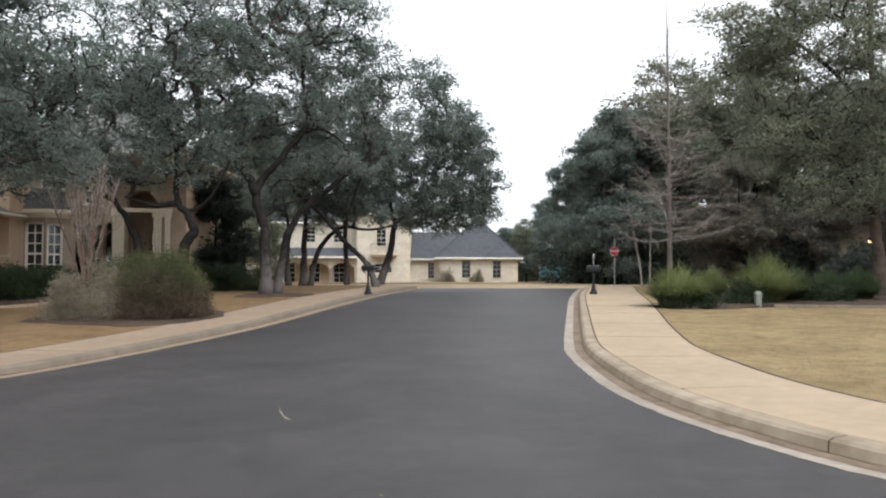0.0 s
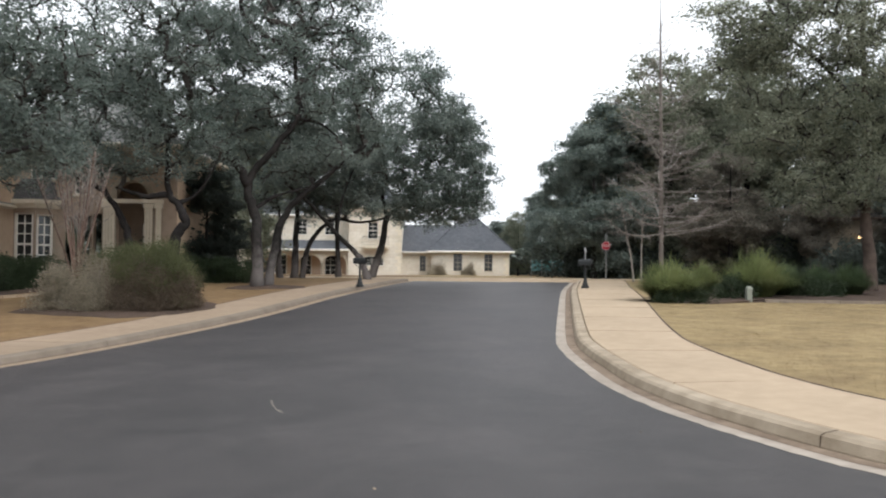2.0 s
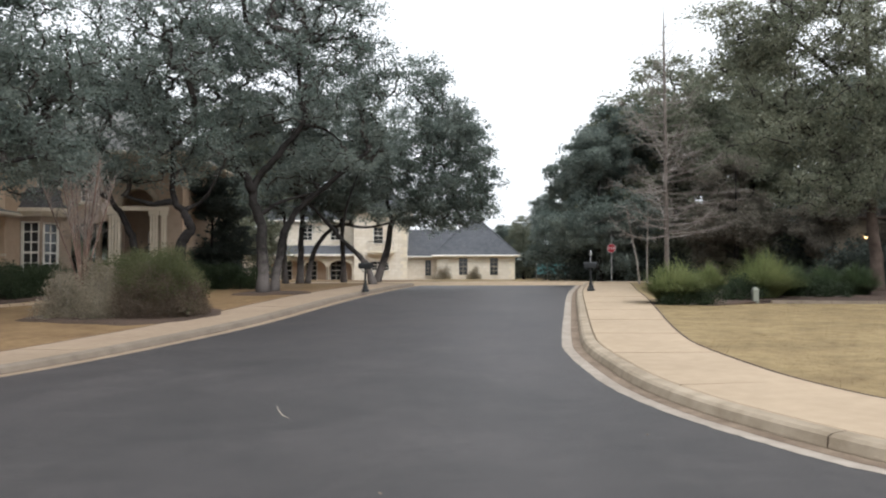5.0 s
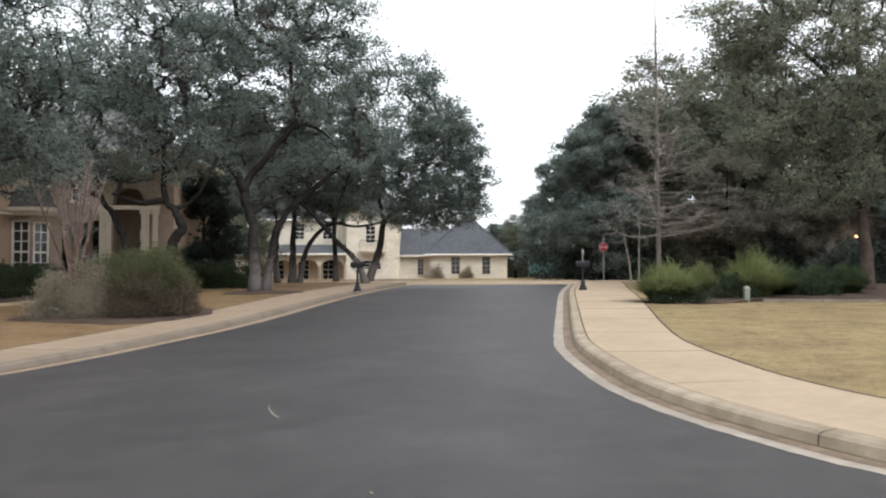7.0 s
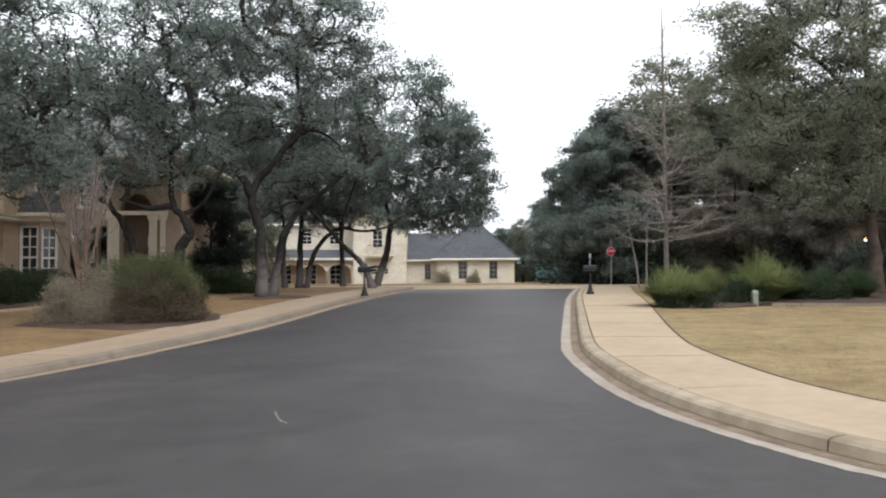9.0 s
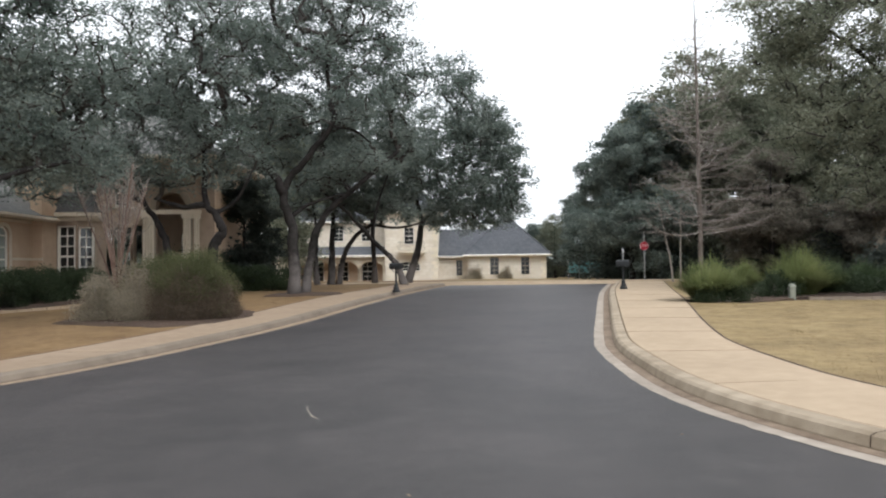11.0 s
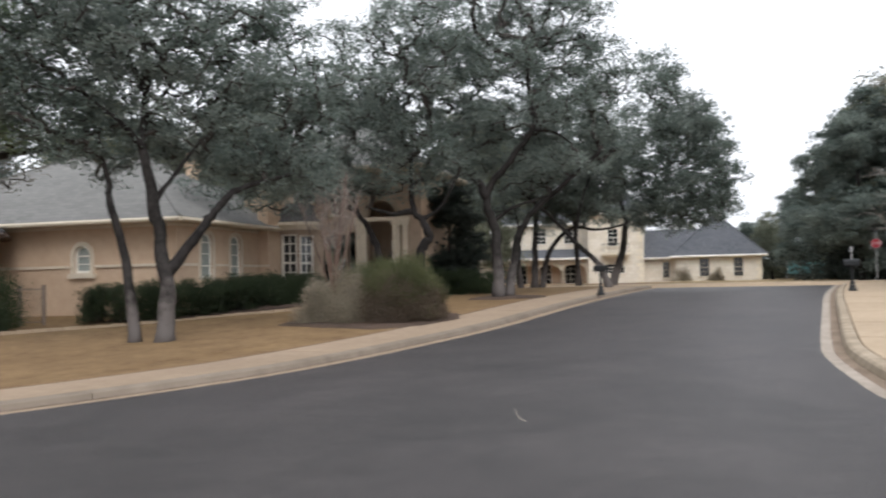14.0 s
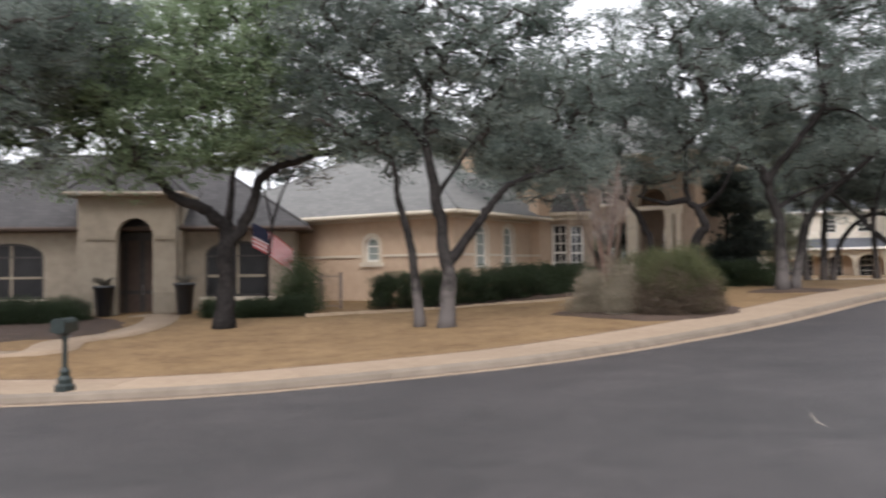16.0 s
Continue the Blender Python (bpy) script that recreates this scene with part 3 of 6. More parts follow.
# ---- far limestone house across the road's end ----
def limestone_house():
    h = thing("limestone_house", pose(0, 78, 0.82), "cream limestone house with slate roofs and arcaded porch", "house")
    w = Wall((-0.85, 0), (6.4, 0))
    o1, o2 = (2.05, 2.85, 0.6, 2.2), (4.95, 5.7, 0.6, 2.2)
    w.build(h, LIMESTONE, -0.6, 2.45, (o1, o2), label="coursed cream limestone wall")
    for o in (o1, o2):
        w.window(h, o, 2, 4, DARKFRAME, mw=0.045, bars=SANDTRIM)
    s = Wall((6.4, 0), (6.4, 9))
    s.build(h, LIMESTONE, -0.6, 2.45)
    Wall((-0.85, 3.0), (-0.85, 0)).build(h, LIMESTONE, -0.6, 2.45)
    for z in np.arange(-0.3, 2.4, 0.32):
        wdt = 0.55 if int(round(z / 0.32)) % 2 else 0.35
        part("quoin", Build().box((6.44 - wdt, -0.04, z), (6.44, 0.2, z + 0.29)), QUOIN, h)
    hip_roof(h, SLATE, -0.85, 0, 6.4, 8.5, 2.5, 3.95, 0.45, label="dark grey slate hip roof", fascia=WHITE)
    lk = Wall((-3.75, 1.4), (-0.85, 1.4))
    o3 = (1.75, 2.3, 0.55, 2.0)
    lk.build(h, LIMESTONE, -0.6, 2.4, (o3,))
    lk.window(h, o3, 2, 4, DARKFRAME, mw=0.045, bars=SANDTRIM)
    b = Build()
    b.slab([(-6.5, 0.9, 2.4), (0.5, 0.9, 2.4), (1.5, 4.6, 5.1), (-6.5, 4.6, 5.1)], (0, 0, -0.12))
    b.slab([(-6.5, 4.6, 5.1), (1.5, 4.6, 5.1), (1.5, 8.5, 2.4), (-6.5, 8.5, 2.4)], (0, 0, -0.12))
    part("roof", b, SLATE, h, "dark grey slate link roof")
    part("fascia", Build().box((-3.8, 0.86, 2.27), (-0.9, 0.9, 2.41)), WHITE, h)
    # two-storey tower bay with a balcony
    tw = Wall((-8.6, -0.5), (-3.7, -0.5))
    up, lo = (1.75, 2.75, 3.5, 5.1), (1.1, 3.3, 1.0, 1.95, 0.35)
    tw.build(h, LIMESTONE, -0.6, 6.6, (up, lo), label="two-storey limestone front")
    tw.window(h, up, 2, 4, WHITE)
    tw.window(h, lo, 4, 2, WHITE)
    Wall((-3.7, -0.5), (-3.7, 6)).build(h, LIMESTONE, -0.6, 6.6)
    Wall((-8.6, 6), (-8.6, -0.5)).build(h, LIMESTONE, -0.6, 6.6)
    for z in np.arange(-0.3, 6.4, 0.32):
        wdt = 0.6 if int(round(z / 0.32)) % 2 else 0.38
        part("quoin", Build().box((-3.66 - wdt, -0.55, z), (-3.66, -0.3, z + 0.29)), QUOIN, h)
    hip_roof(h, SLATE, -8.6, -0.5, -3.7, 6, 6.6, 2.6, 0.4, fascia=WHITE)
    bal = part("balcony", Build().box((-7.35, -1.25, 2.7), (-4.85, -0.5, 2.85)).box((-7.2, -1.1, 2.5), (-5.0, -0.5, 2.7)), QUOIN, h, "stone balcony ledge with iron rail")
    rail = Build().box((-7.3, -1.22, 3.7), (-4.9, -1.18, 3.74))
    for x in np.arange(-7.3, -4.85, 0.2):
        rail.box((x, -1.21, 2.85), (x + 0.025, -1.185, 3.7))
    part("railing", rail, IRON, bal)
    # west wing: arcade below, storey above
    ar = Wall((-19.2, 0.2), (-8.6, 0.2))
    arches = [(1.0 + i * 2.38, 3.16 + i * 2.38, -0.6, 2.0, 0.75) for i in range(4)]
    ar.build(h, LIMESTONE, -0.6, 2.5, arches, 0.4, label="limestone arcade")
    for o in arches:
        ar.arch_trim(h, QUOIN, o, 0.18, 0.03)
    inner = Wall((-19.2, 1.5), (-8.6, 1.5))
    doors = [(0.95 + i * 2.38, 2.1 + i * 2.38, 0.1, 2.0) for i in range(4)]
    inner.build(h, PEACH, -0.6, 2.6, doors, label="shaded porch wall")
    for o in doors:
        inner.window(h, o, 2, 4, WHITE)
    b = Build()
    b.slab([(-19.6, -0.35, 2.55), (-8.55, -0.35, 2.55), (-8.55, 3.4, 3.5), (-19.6, 3.4, 3.5)], (0, 0, -0.12))
    part("roof", b, SLATE, h, "slate porch roof")
    part("fascia", Build().box((-19.6, -0.42, 2.4), (-8.6, -0.35, 2.58)), WHITE, h)
    upw = Wall((-18.0, 3.4), (-8.6, 3.4))
    uo = [(0.4, 1.3, 4.0, 5.4), (3.9, 4.9, 4.0, 5.6), (6.6, 7.6, 4.0, 5.6)]
    upw.build(h, LIMESTONE, 2.4, 6.0, uo, label="upper storey wall")
    for o in uo:
        upw.window(h, o, 2, 4, WHITE)
    upw.band(h, WHITE, -0.2, 9.4, 5.75, 6.0, 0.15, "cornice")
    Wall((-18.0, 9), (-18.0, 3.4)).build(h, LIMESTONE, 2.4, 6.0)
    Wall((-19.2, 9), (-19.2, 0.2)).build(h, LIMESTONE, -0.6, 2.5)
    hip_roof(h, SLATE, -18.0, 3.4, -7, 9.5, 6.0, 2.6, 0.4, fascia=WHITE)
    return h


limestone_house()


# ---- peach stucco house ----
def peach_house():
    h = thing("peach_house", pose(-18.5, 27.5, 0.4), "peach stucco house with grey shingle hip roof", "house")
    z1 = 3.75
    side = Wall((-10.6, 0), (0, 0))
    arch = (6.0, 6.75, 1.72, 2.8, 0.38)
    side.build(h, PEACH, -0.8, z1, (arch,), label="warm peach stucco side wall")
    side.window(h, arch, 1, 2, WHITE, PALEGLASS, fw=0.1)
    side.arch_trim(h, CREAM, arch, 0.16, 0.05)
    part("sill", Build().box((-4.85, -0.1, 1.52), (-3.6, 0, 1.7)), CREAM, h)
    side.band(h, CREAM, 0, 5.75, 1.92, 2.02, 0.05, "belt_course")
    side.band(h, CREAM, 7.0, 10.6, 1.92, 2.02, 0.05, "belt_course")
    side.band(h, CREAM, 0, 10.6, 3.45, 3.75, 0.06, "frieze")
    fr = Wall((0, 0), (0, 7.2))
    w1, w2 = (1.65, 2.52, 1.45, 3.25, 0.35), (3.9, 4.75, 1.45, 3.25, 0.35)
    fr.build(h, PEACH, -0.8, z1, (w1, w2), label="peach stucco front wall")
    for o in (w1, w2):
        fr.window(h, o, 1, 3, WHITE, PALEGLASS)
    for o in (w1, w2):
        fr.arch_trim(h, CREAM, o, 0.14, 0.05)
    for u0, u1 in ((0, 1.45), (2.72, 3.7), (4.95, 6.3)):
        fr.band(h, CREAM, u0, u1, 1.92, 2.02, 0.05, "belt_course")
    fr.band(h, CREAM, 0, 7.2, 3.45, 3.75, 0.06, "frieze")
    hip_roof(h, SHINGLE, -16, 0, 0, 12, z1, 3.6, 0.6, fascia=CREAM, label="light grey shingle hip roof")
    # stepped gable wall with the bay window
    g0 = Wall((-1.4, 7.6), (0.25, 7.6))
    g0.build(h, PEACH, -0.8, 5.2, name="gable_wall")
    g0.band(h, CREAM, 1.42, 1.65, 1.92, 2.02, 0.05, "belt_course")
    # Bay and entry walls wear the peach stucco with shade mixed into its colour.
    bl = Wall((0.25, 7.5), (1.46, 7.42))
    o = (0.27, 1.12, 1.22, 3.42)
    bl.build(h, SHADEDPEACH, -0.8, 3.62, (o,), name="bay_wall")
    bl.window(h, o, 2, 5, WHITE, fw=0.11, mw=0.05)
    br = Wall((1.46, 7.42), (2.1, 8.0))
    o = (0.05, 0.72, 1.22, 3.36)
    br.build(h, SHADEDPEACH, -0.8, 3.62, (o,), name="bay_wall")
    br.window(h, o, 2, 5, WHITE, fw=0.1, mw=0.045)
    b = Build()
    b.slab([(0.12, 7.3, 3.98), (1.52, 7.22, 3.98), (2.32, 7.96, 3.98), (2.32, 9.5, 3.98), (0.12, 9.5, 3.98)], (0, 0, -0.16))
    b.slab([(0.2, 7.4, 3.82), (1.48, 7.33, 3.82), (2.2, 8.0, 3.82), (2.2, 9.5, 3.82), (0.2, 9.5, 3.82)], (0, 0, -0.2))
    part("bay_cornice", b, CREAM, h, "cream moulded cornice over the bay window")
    b = Build()
    b.slab([(0.16, 7.34, 4.0), (1.5, 7.26, 4.0), (1.42, 8.4, 4.95), (0.4, 8.36, 4.95)], (0, 0, -0.01))
    b.slab([(1.5, 7.26, 4.0), (2.28, 7.98, 4.0), (2.2, 8.75, 4.6), (1.42, 8.4, 4.95)], (0, 0, -0.01))
    part("bay_roof", b, DARKSHINGLE, h, "dark shingle hood roof over the bay window")
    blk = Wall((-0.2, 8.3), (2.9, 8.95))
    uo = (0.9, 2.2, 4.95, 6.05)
    blk.build(h, SHADEDPEACH, 3.6, 6.4, (uo,), name="upper_wall")
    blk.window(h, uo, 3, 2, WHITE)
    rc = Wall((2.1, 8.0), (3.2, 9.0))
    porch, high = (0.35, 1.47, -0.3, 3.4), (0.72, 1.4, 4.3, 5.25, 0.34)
    rc.build(h, SHADEDPEACH, -0.8, 6.4, (porch, high), name="recess_wall", label="peach stucco wall in its shaded tone, with a dark side opening")
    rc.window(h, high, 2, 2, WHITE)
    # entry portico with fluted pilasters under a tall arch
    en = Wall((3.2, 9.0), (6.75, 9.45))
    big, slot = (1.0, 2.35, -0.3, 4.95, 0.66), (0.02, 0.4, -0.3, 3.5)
    en.build(h, SHADEDPEACH, -0.8, 6.4, (slot, big), 0.5, name="entry_wall", label="tall arched entry wall")
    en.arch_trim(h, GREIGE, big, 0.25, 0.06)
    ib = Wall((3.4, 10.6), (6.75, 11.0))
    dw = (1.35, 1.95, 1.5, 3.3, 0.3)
    ib.build(h, SHADEDPEACH, -0.8, 6.3, (dw,), name="porch_wall")
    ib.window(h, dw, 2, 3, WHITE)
    en.band(h, CREAM, 0.4, 3.0, 3.98, 4.16, 0.16, "entry_lintel")
    for u0, u1 in ((0.45, 0.95), (2.2, 2.55), (2.68, 2.92)):
        c = Build().box((u0 - 0.05, -0.16, -0.6), (u1 + 0.05, 0.0, 0.15), en.at_box).box((u0 - 0.05, -0.17, 3.78), (u1 + 0.05, 0.0, 3.97), en.at_box)
        k = max(2, int(round((u1 - u0) / 0.125)))
        for i in range(k):
            a0 = u0 + (u1 - u0) * i / k
            c.box((a0 + 0.012, -0.13, 0.15), (a0 + (u1 - u0) / k - 0.012, 0.0, 3.78), en.at_box)
        part("pilaster", c, CREAM, h, "pale fluted entry pilaster")
    Wall((6.75, 9.45), (6.75, 16)).build(h, PEACH, -0.8, 6.4)
    hip_roof(h, SHINGLE, -1.4, 8.4, 6.75, 17, 6.5, 2.6, 0.5, fascia=CREAM)
    # stucco pier that closes the front wall
    part("pier", Build().box((0.004, 6.3, -0.8), (0.5, 7.55, 5.35)), PEACH, h)
    part("pier_cap", Build().box((-0.06, 6.22, 5.35), (0.58, 7.6, 5.5)), CREAM, h)
    part("belt_course", Build().box((0.0, 6.25, 1.92), (0.55, 6.3, 2.02)), CREAM, h)
    # chimney
    part("chimney", Build().box((-4.4, 7.3, 5.5), (-3.95, 7.9, 7.5)).box((-4.47, 7.23, 7.5), (-3.88, 7.97, 7.62)), PEACH, h)
    Wall((-16, 12), (-16, 0)).build(h, PEACH, -0.8, z1)
    Wall((-16, 0), (-10.6, 0)).build(h, PEACH, -0.8, z1)
    return h


peach_house()


# ---- beige house with the arched door ----
def beige_house():
    h = thing("beige_house", pose(-29.6, 20.8, 0.12, 0, 0, 40), "beige stone house with arched entry and brown eaves", "house")
    lw = Wall((-10.5, 0.6), (-2.2, 0.6))
    o = (4.0, 6.6, 0.6, 2.9, 0.55)
    lw.build(h, GREIGE, -0.9, 3.55, (o,), name="wall", label="beige stone wing wall")
    lw.window(h, o, 2, 2, DARKFRAME, SCREEN, fw=0.1, mw=0.09, bars=SANDTRIM)
    en = Wall((-2.2, -0.5), (1.65, -0.5))
    d = (1.52, 2.92, -0.3, 3.85, 0.7)
    en.build(h, GREIGE, -0.9, 4.9, (d,), 0.45, name="entry_wall", label="tall beige stone entry wall")
    en.band(h, SANDTRIM, 0.3, 1.45, 2.98, 3.12, 0.06, "belt_course")
    en.band(h, SANDTRIM, 3.0, 3.85, 2.98, 3.12, 0.06, "belt_course")
    en.band(h, SANDTRIM, 0.0, 1.5, -0.9, 0.85, 0.07, "wainscot")
    en.band(h, SANDTRIM, 2.94, 3.85, -0.9, 0.85, 0.07, "wainscot")
    Wall((-2.2, 0.6), (-2.2, -0.5)).build(h, GREIGE, -0.9, 4.9)
    Wall((1.65, -0.5), (1.65, 0.6)).build(h, GREIGE, -0.9, 4.9)
    rb = Wall((-2.0, 3.2), (1.5, 3.2))
    dd = (1.2, 2.3, -0.3, 2.4)
    rb.build(h, GREIGE, -0.9, 4.4, (dd,), name="porch_wall")
    Wall((-2.0, 0.0), (-2.0, 3.2)).build(h, GREIGE, -0.9, 4.4, name="porch_wall")
    Wall((1.5, 3.2), (1.5, 0.0)).build(h, GREIGE, -0.9, 4.4, name="porch_wall")
    part("porch_ceiling", Build().box((-2.0, 0.0, 4.4), (1.5, 3.4, 4.5)), GREIGE, h)
    # The door is widened into a dark slab that stands in for porch shade.
    door = part("door", Build().box((0.5, 1.5, -0.3), (3.4, 1.58, 4.38), en.at_box), DARKFRAME, h, "dark entry door slab across the porch, standing in for its shade")
    for u in (0.9, 1.55, 2.25, 2.9):
        for z0, z1_ in ((-0.1, 0.75), (0.9, 3.0)):
            part("door_panel", Build().box((u, 1.475, z0), (u + 0.5, 1.498, z1_), en.at_box), GUTTERBROWN, door)
    part("door_handle", Build().tube([en.at(2.17, 1.46, 0.7), en.at(2.17, 1.46, 1.15)], [0.014, 0.014], 6), STEEL, door)
    rw = Wall((1.65, 0.6), (6.3, 0.6))
    o = (0.95, 3.6, 0.6, 2.95, 0.6)
    rw.build(h, GREIGE, -0.9, 3.55, (o,), name="wall", label="beige stone wing wall")
    rw.window(h, o, 2, 2, DARKFRAME, SCREEN, fw=0.1, mw=0.11, bars=SANDTRIM)
    part("sill", Build().box((2.4, 0.45, 0.45), (5.5, 0.6, 0.6)), CREAM, h)
    Wall((6.3, 0.6), (6.3, 9)).build(h, GREIGE, -0.9, 3.55)
    hip_roof(h, DARKSHINGLE, -10.5, 0.6, 6.3, 10, 3.55, 3.6, 0.6, fascia=GUTTERBROWN, label="weathered grey shingle hip roof")
    hip_roof(h, DARKSHINGLE, -2.2, -0.5, 1.65, 7, 4.9, 2.2, 0.4, fascia=GREIGE, label="steep entry hip roof")
    part("step", Build().box((-0.9, -1.2, -0.5), (0.9, 0.9, -0.12)), CONCRETE, h)
    return h


beige_house()


# ---- trees ----
def leaves_mesh(name, centres, sizes, per, length, width, mat, rng, flat=0.6, spread=0.3, droop=0.0):
    """Many small diamond leaves scattered round clump centres."""
    n = len(centres) * per
    c = np.repeat(np.asarray(centres), per, axis=0)
    s = np.repeat(np.asarray(sizes), per)[:, None]
    off = np.clip(rng.normal(size=(n, 3)), -1.7, 1.7) * s * np.array([spread, spread, spread * flat])
    p = c + off
    d = rng.normal(size=(n, 3))
    d[:, 2] = d[:, 2] * 0.6 - droop
    d /= np.linalg.norm(d, axis=1)[:, None]
    q = rng.normal(size=(n, 3))
    q[:, 2] *= 0.45
    w = np.cross(d, q)
    w /= np.linalg.norm(w, axis=1)[:, None] + 1e-9
    up = np.cross(w, d)
    L = length * rng.uniform(0.6, 1.3, n)[:, None]
    W = width * rng.uniform(0.6, 1.3, n)[:, None]
    v = np.empty((n, 4, 3))
    v[:, 0] = p - d * L / 2
    v[:, 1] = p + w * W / 2 + up * W * 0.12
    v[:, 2] = p + d * L / 2 - up * W * 0.15
    v[:, 3] = p - w * W / 2 + up * W * 0.12
    me = bpy.data.meshes.new(name)
    me.vertices.add(4 * n)
    me.vertices.foreach_set("co", v.ravel())
    me.loops.add(4 * n)
    me.loops.foreach_set("vertex_index", np.arange(4 * n))
    me.polygons.add(n)
    me.polygons.foreach_set("loop_start", np.arange(0, 4 * n, 4))
    me.materials.append(mat)
    me.update()
    me.validate()
    return me


def bent(a, b, rng, wob=0.12, n=3):
    a, b = np.array(a), np.array(b)
    L = np.linalg.norm(b - a)
    pts = [a + (b - a) * k / n + (rng.normal(size=3) * wob * L * (0 < k < n)) for k in range(n + 1)]
    return pts


def densify(pts, step=0.5):
    out = []
    for a, b in zip(pts, pts[1:]):
        a, b = np.array(a, float), np.array(b, float)
        k = max(1, int(np.linalg.norm(b - a) / step))
        out += [a + (b - a) * i / k for i in range(k)]
    return out + [np.array(pts[-1], float)]


def rounded(pts, per=5):
    """A smooth 3D curve through the points."""
    p = [np.array(q, float) for q in pts]
    p = [2 * p[0] - p[1]] + p + [2 * p[-1] - p[-2]]
    out = []
    for a, b, c, d in zip(p, p[1:], p[2:], p[3:]):
        for s in np.linspace(0, 1, per, endpoint=False):
            out.append(0.5 * (2 * b + (c - a) * s + (2 * a - 5 * b + 4 * c - d) * s * s + (3 * b - a - 3 * c + d) * s ** 3))
    return out + [p[-2]]


def tree(base, limbs, lobes, clumps, per, leaf, mat, label, seed, bark=None, name="live_oak", clump=1.0, leaf_w=0.5, trunk_bark=None, low_gap=0.0, group="live oaks", twig_r=0.022, category="tree", fine=1.7):
    """limbs: (points, thick end, thin end) relative to nothing: world places. lobes: centre and radii of parts of the crown."""
    rng = np.random.default_rng(seed)
    bark = bark or BARK
    ob = thing(name, pose(*base), label, category, group)
    o = np.array(base, float)
    nodes = []
    for k, (pts, r0, r1) in enumerate(limbs):
        c = rounded([np.array(q, float) - o for q in pts], 7)
        n = len(c)
        radii = [r0 + (r1 - r0) * (i / (n - 1)) ** 0.8 for i in range(n)]
        low = pts[0][2] < base[2] + 0.6
        kink = np.zeros(3)
        for i in range(1, n):
            kink = kink * 0.7 + rng.normal(size=3) * 0.2 * radii[i]
            c[i] = c[i] + kink * min(1, c[i][2] / 2.5)
            radii[i] *= rng.uniform(0.96, 1.06)
        if low:
            radii = [r * (0.96 + 0.28 * math.exp(-max(0, q[2]) / 0.25)) for q, r in zip(c, radii)]
            c[0] = c[0] - np.array([0, 0, 0.15])
        part("trunk" if low else "limb", Build().tube(c, radii, 10, 0.1, rng), (trunk_bark or bark) if low else bark, ob, "", True)
        nodes += [(q, r) for q, r in zip(densify(c), np.linspace(r0, r1, len(densify(c)))) if q[2] > 0.25 * max(p[2] for p in c)]
    cs, vol = [], np.array([l[3] * l[4] * l[5] for l in lobes]) ** 0.8
    for l, share in zip(lobes, vol / vol.sum()):
        k = max(3, int(clumps * share)) if clumps > 60 else int(1.28 * clumps * l[3] * l[5])
        k = int(k * fine)
        d = rng.normal(size=(k, 3))
        d /= np.linalg.norm(d, axis=1)[:, None]
        r = rng.uniform(0.1, 1.12, k) ** 0.42
        q = np.array(l[:3]) - o + d * r[:, None] * np.array(l[3:6]) * np.array([1, 1.3, 1])
        tuft = q[: max(2, int(k * 0.42))]
        q = np.r_[tuft, tuft[rng.integers(0, len(tuft), k - len(tuft))] + np.clip(rng.normal(size=(k - len(tuft), 3)), -2, 2) * np.array([0.42, 0.42, 0.27])]
        cs.append(q)
    cs = np.concatenate(cs)
    # each clump joins the nearest wood; a branch is as thick as the number of clumps that it carries asks for
    first = len(nodes)
    total = first + 3 * len(cs)
    pool, up, load = np.zeros((total, 3)), np.full(total, -1), np.zeros(total)
    pool[:first] = [q for q, r in nodes]
    order = np.argsort([np.min(((pool[:first] - c) ** 2).sum(1)) for c in cs])
    m, runs = first, []
    for i in order:
        c = cs[i]
        P = pool[:m]
        dd = ((P - c) ** 2).sum(1) + 1.5 * np.maximum(0, P[:, 2] - c[2]) ** 2
        j = int(np.argmin(dd))
        path = bent(P[j], c, rng, 0.13)
        for q in path[1:]:
            pool[m], up[m] = q, j
            j = m
            m += 1
        runs.append((m - 3, path))
    for i in range(total - 1, first - 1, -1):
        if (i - first) % 3 == 2:
            load[i] += 1
        if up[i] >= 0:
            load[up[i]] += load[i]
    thick = np.minimum(0.11, 0.62 * twig_r * load ** 0.44)
    tw = Build()
    for k, path in runs:
        head = up[k]
        r0 = min(nodes[head][1] * 0.8, thick[k] * 1.25) if head < first else min(thick[head], thick[k] * 1.4)
        tw.tube(path, [max(r0, thick[k]), thick[k], thick[k + 1], thick[k + 2] * 0.7], 5)
    part("twig_work", tw, TWIGBARK, ob, kind="stuff")
    part("crown", leaves_mesh("crown", cs, rng.uniform(0.6, 1.4, len(cs)) * clump * (0.8 if fine > 1 else 1), max(12, int(per * (0.95 if fine > 1 else 1.0) / fine)), leaf * (0.94 if fine > 1 else 1), leaf * leaf_w, mat, rng, 0.6, 0.29 if fine > 1 else 0.255), mat, ob)
    return ob


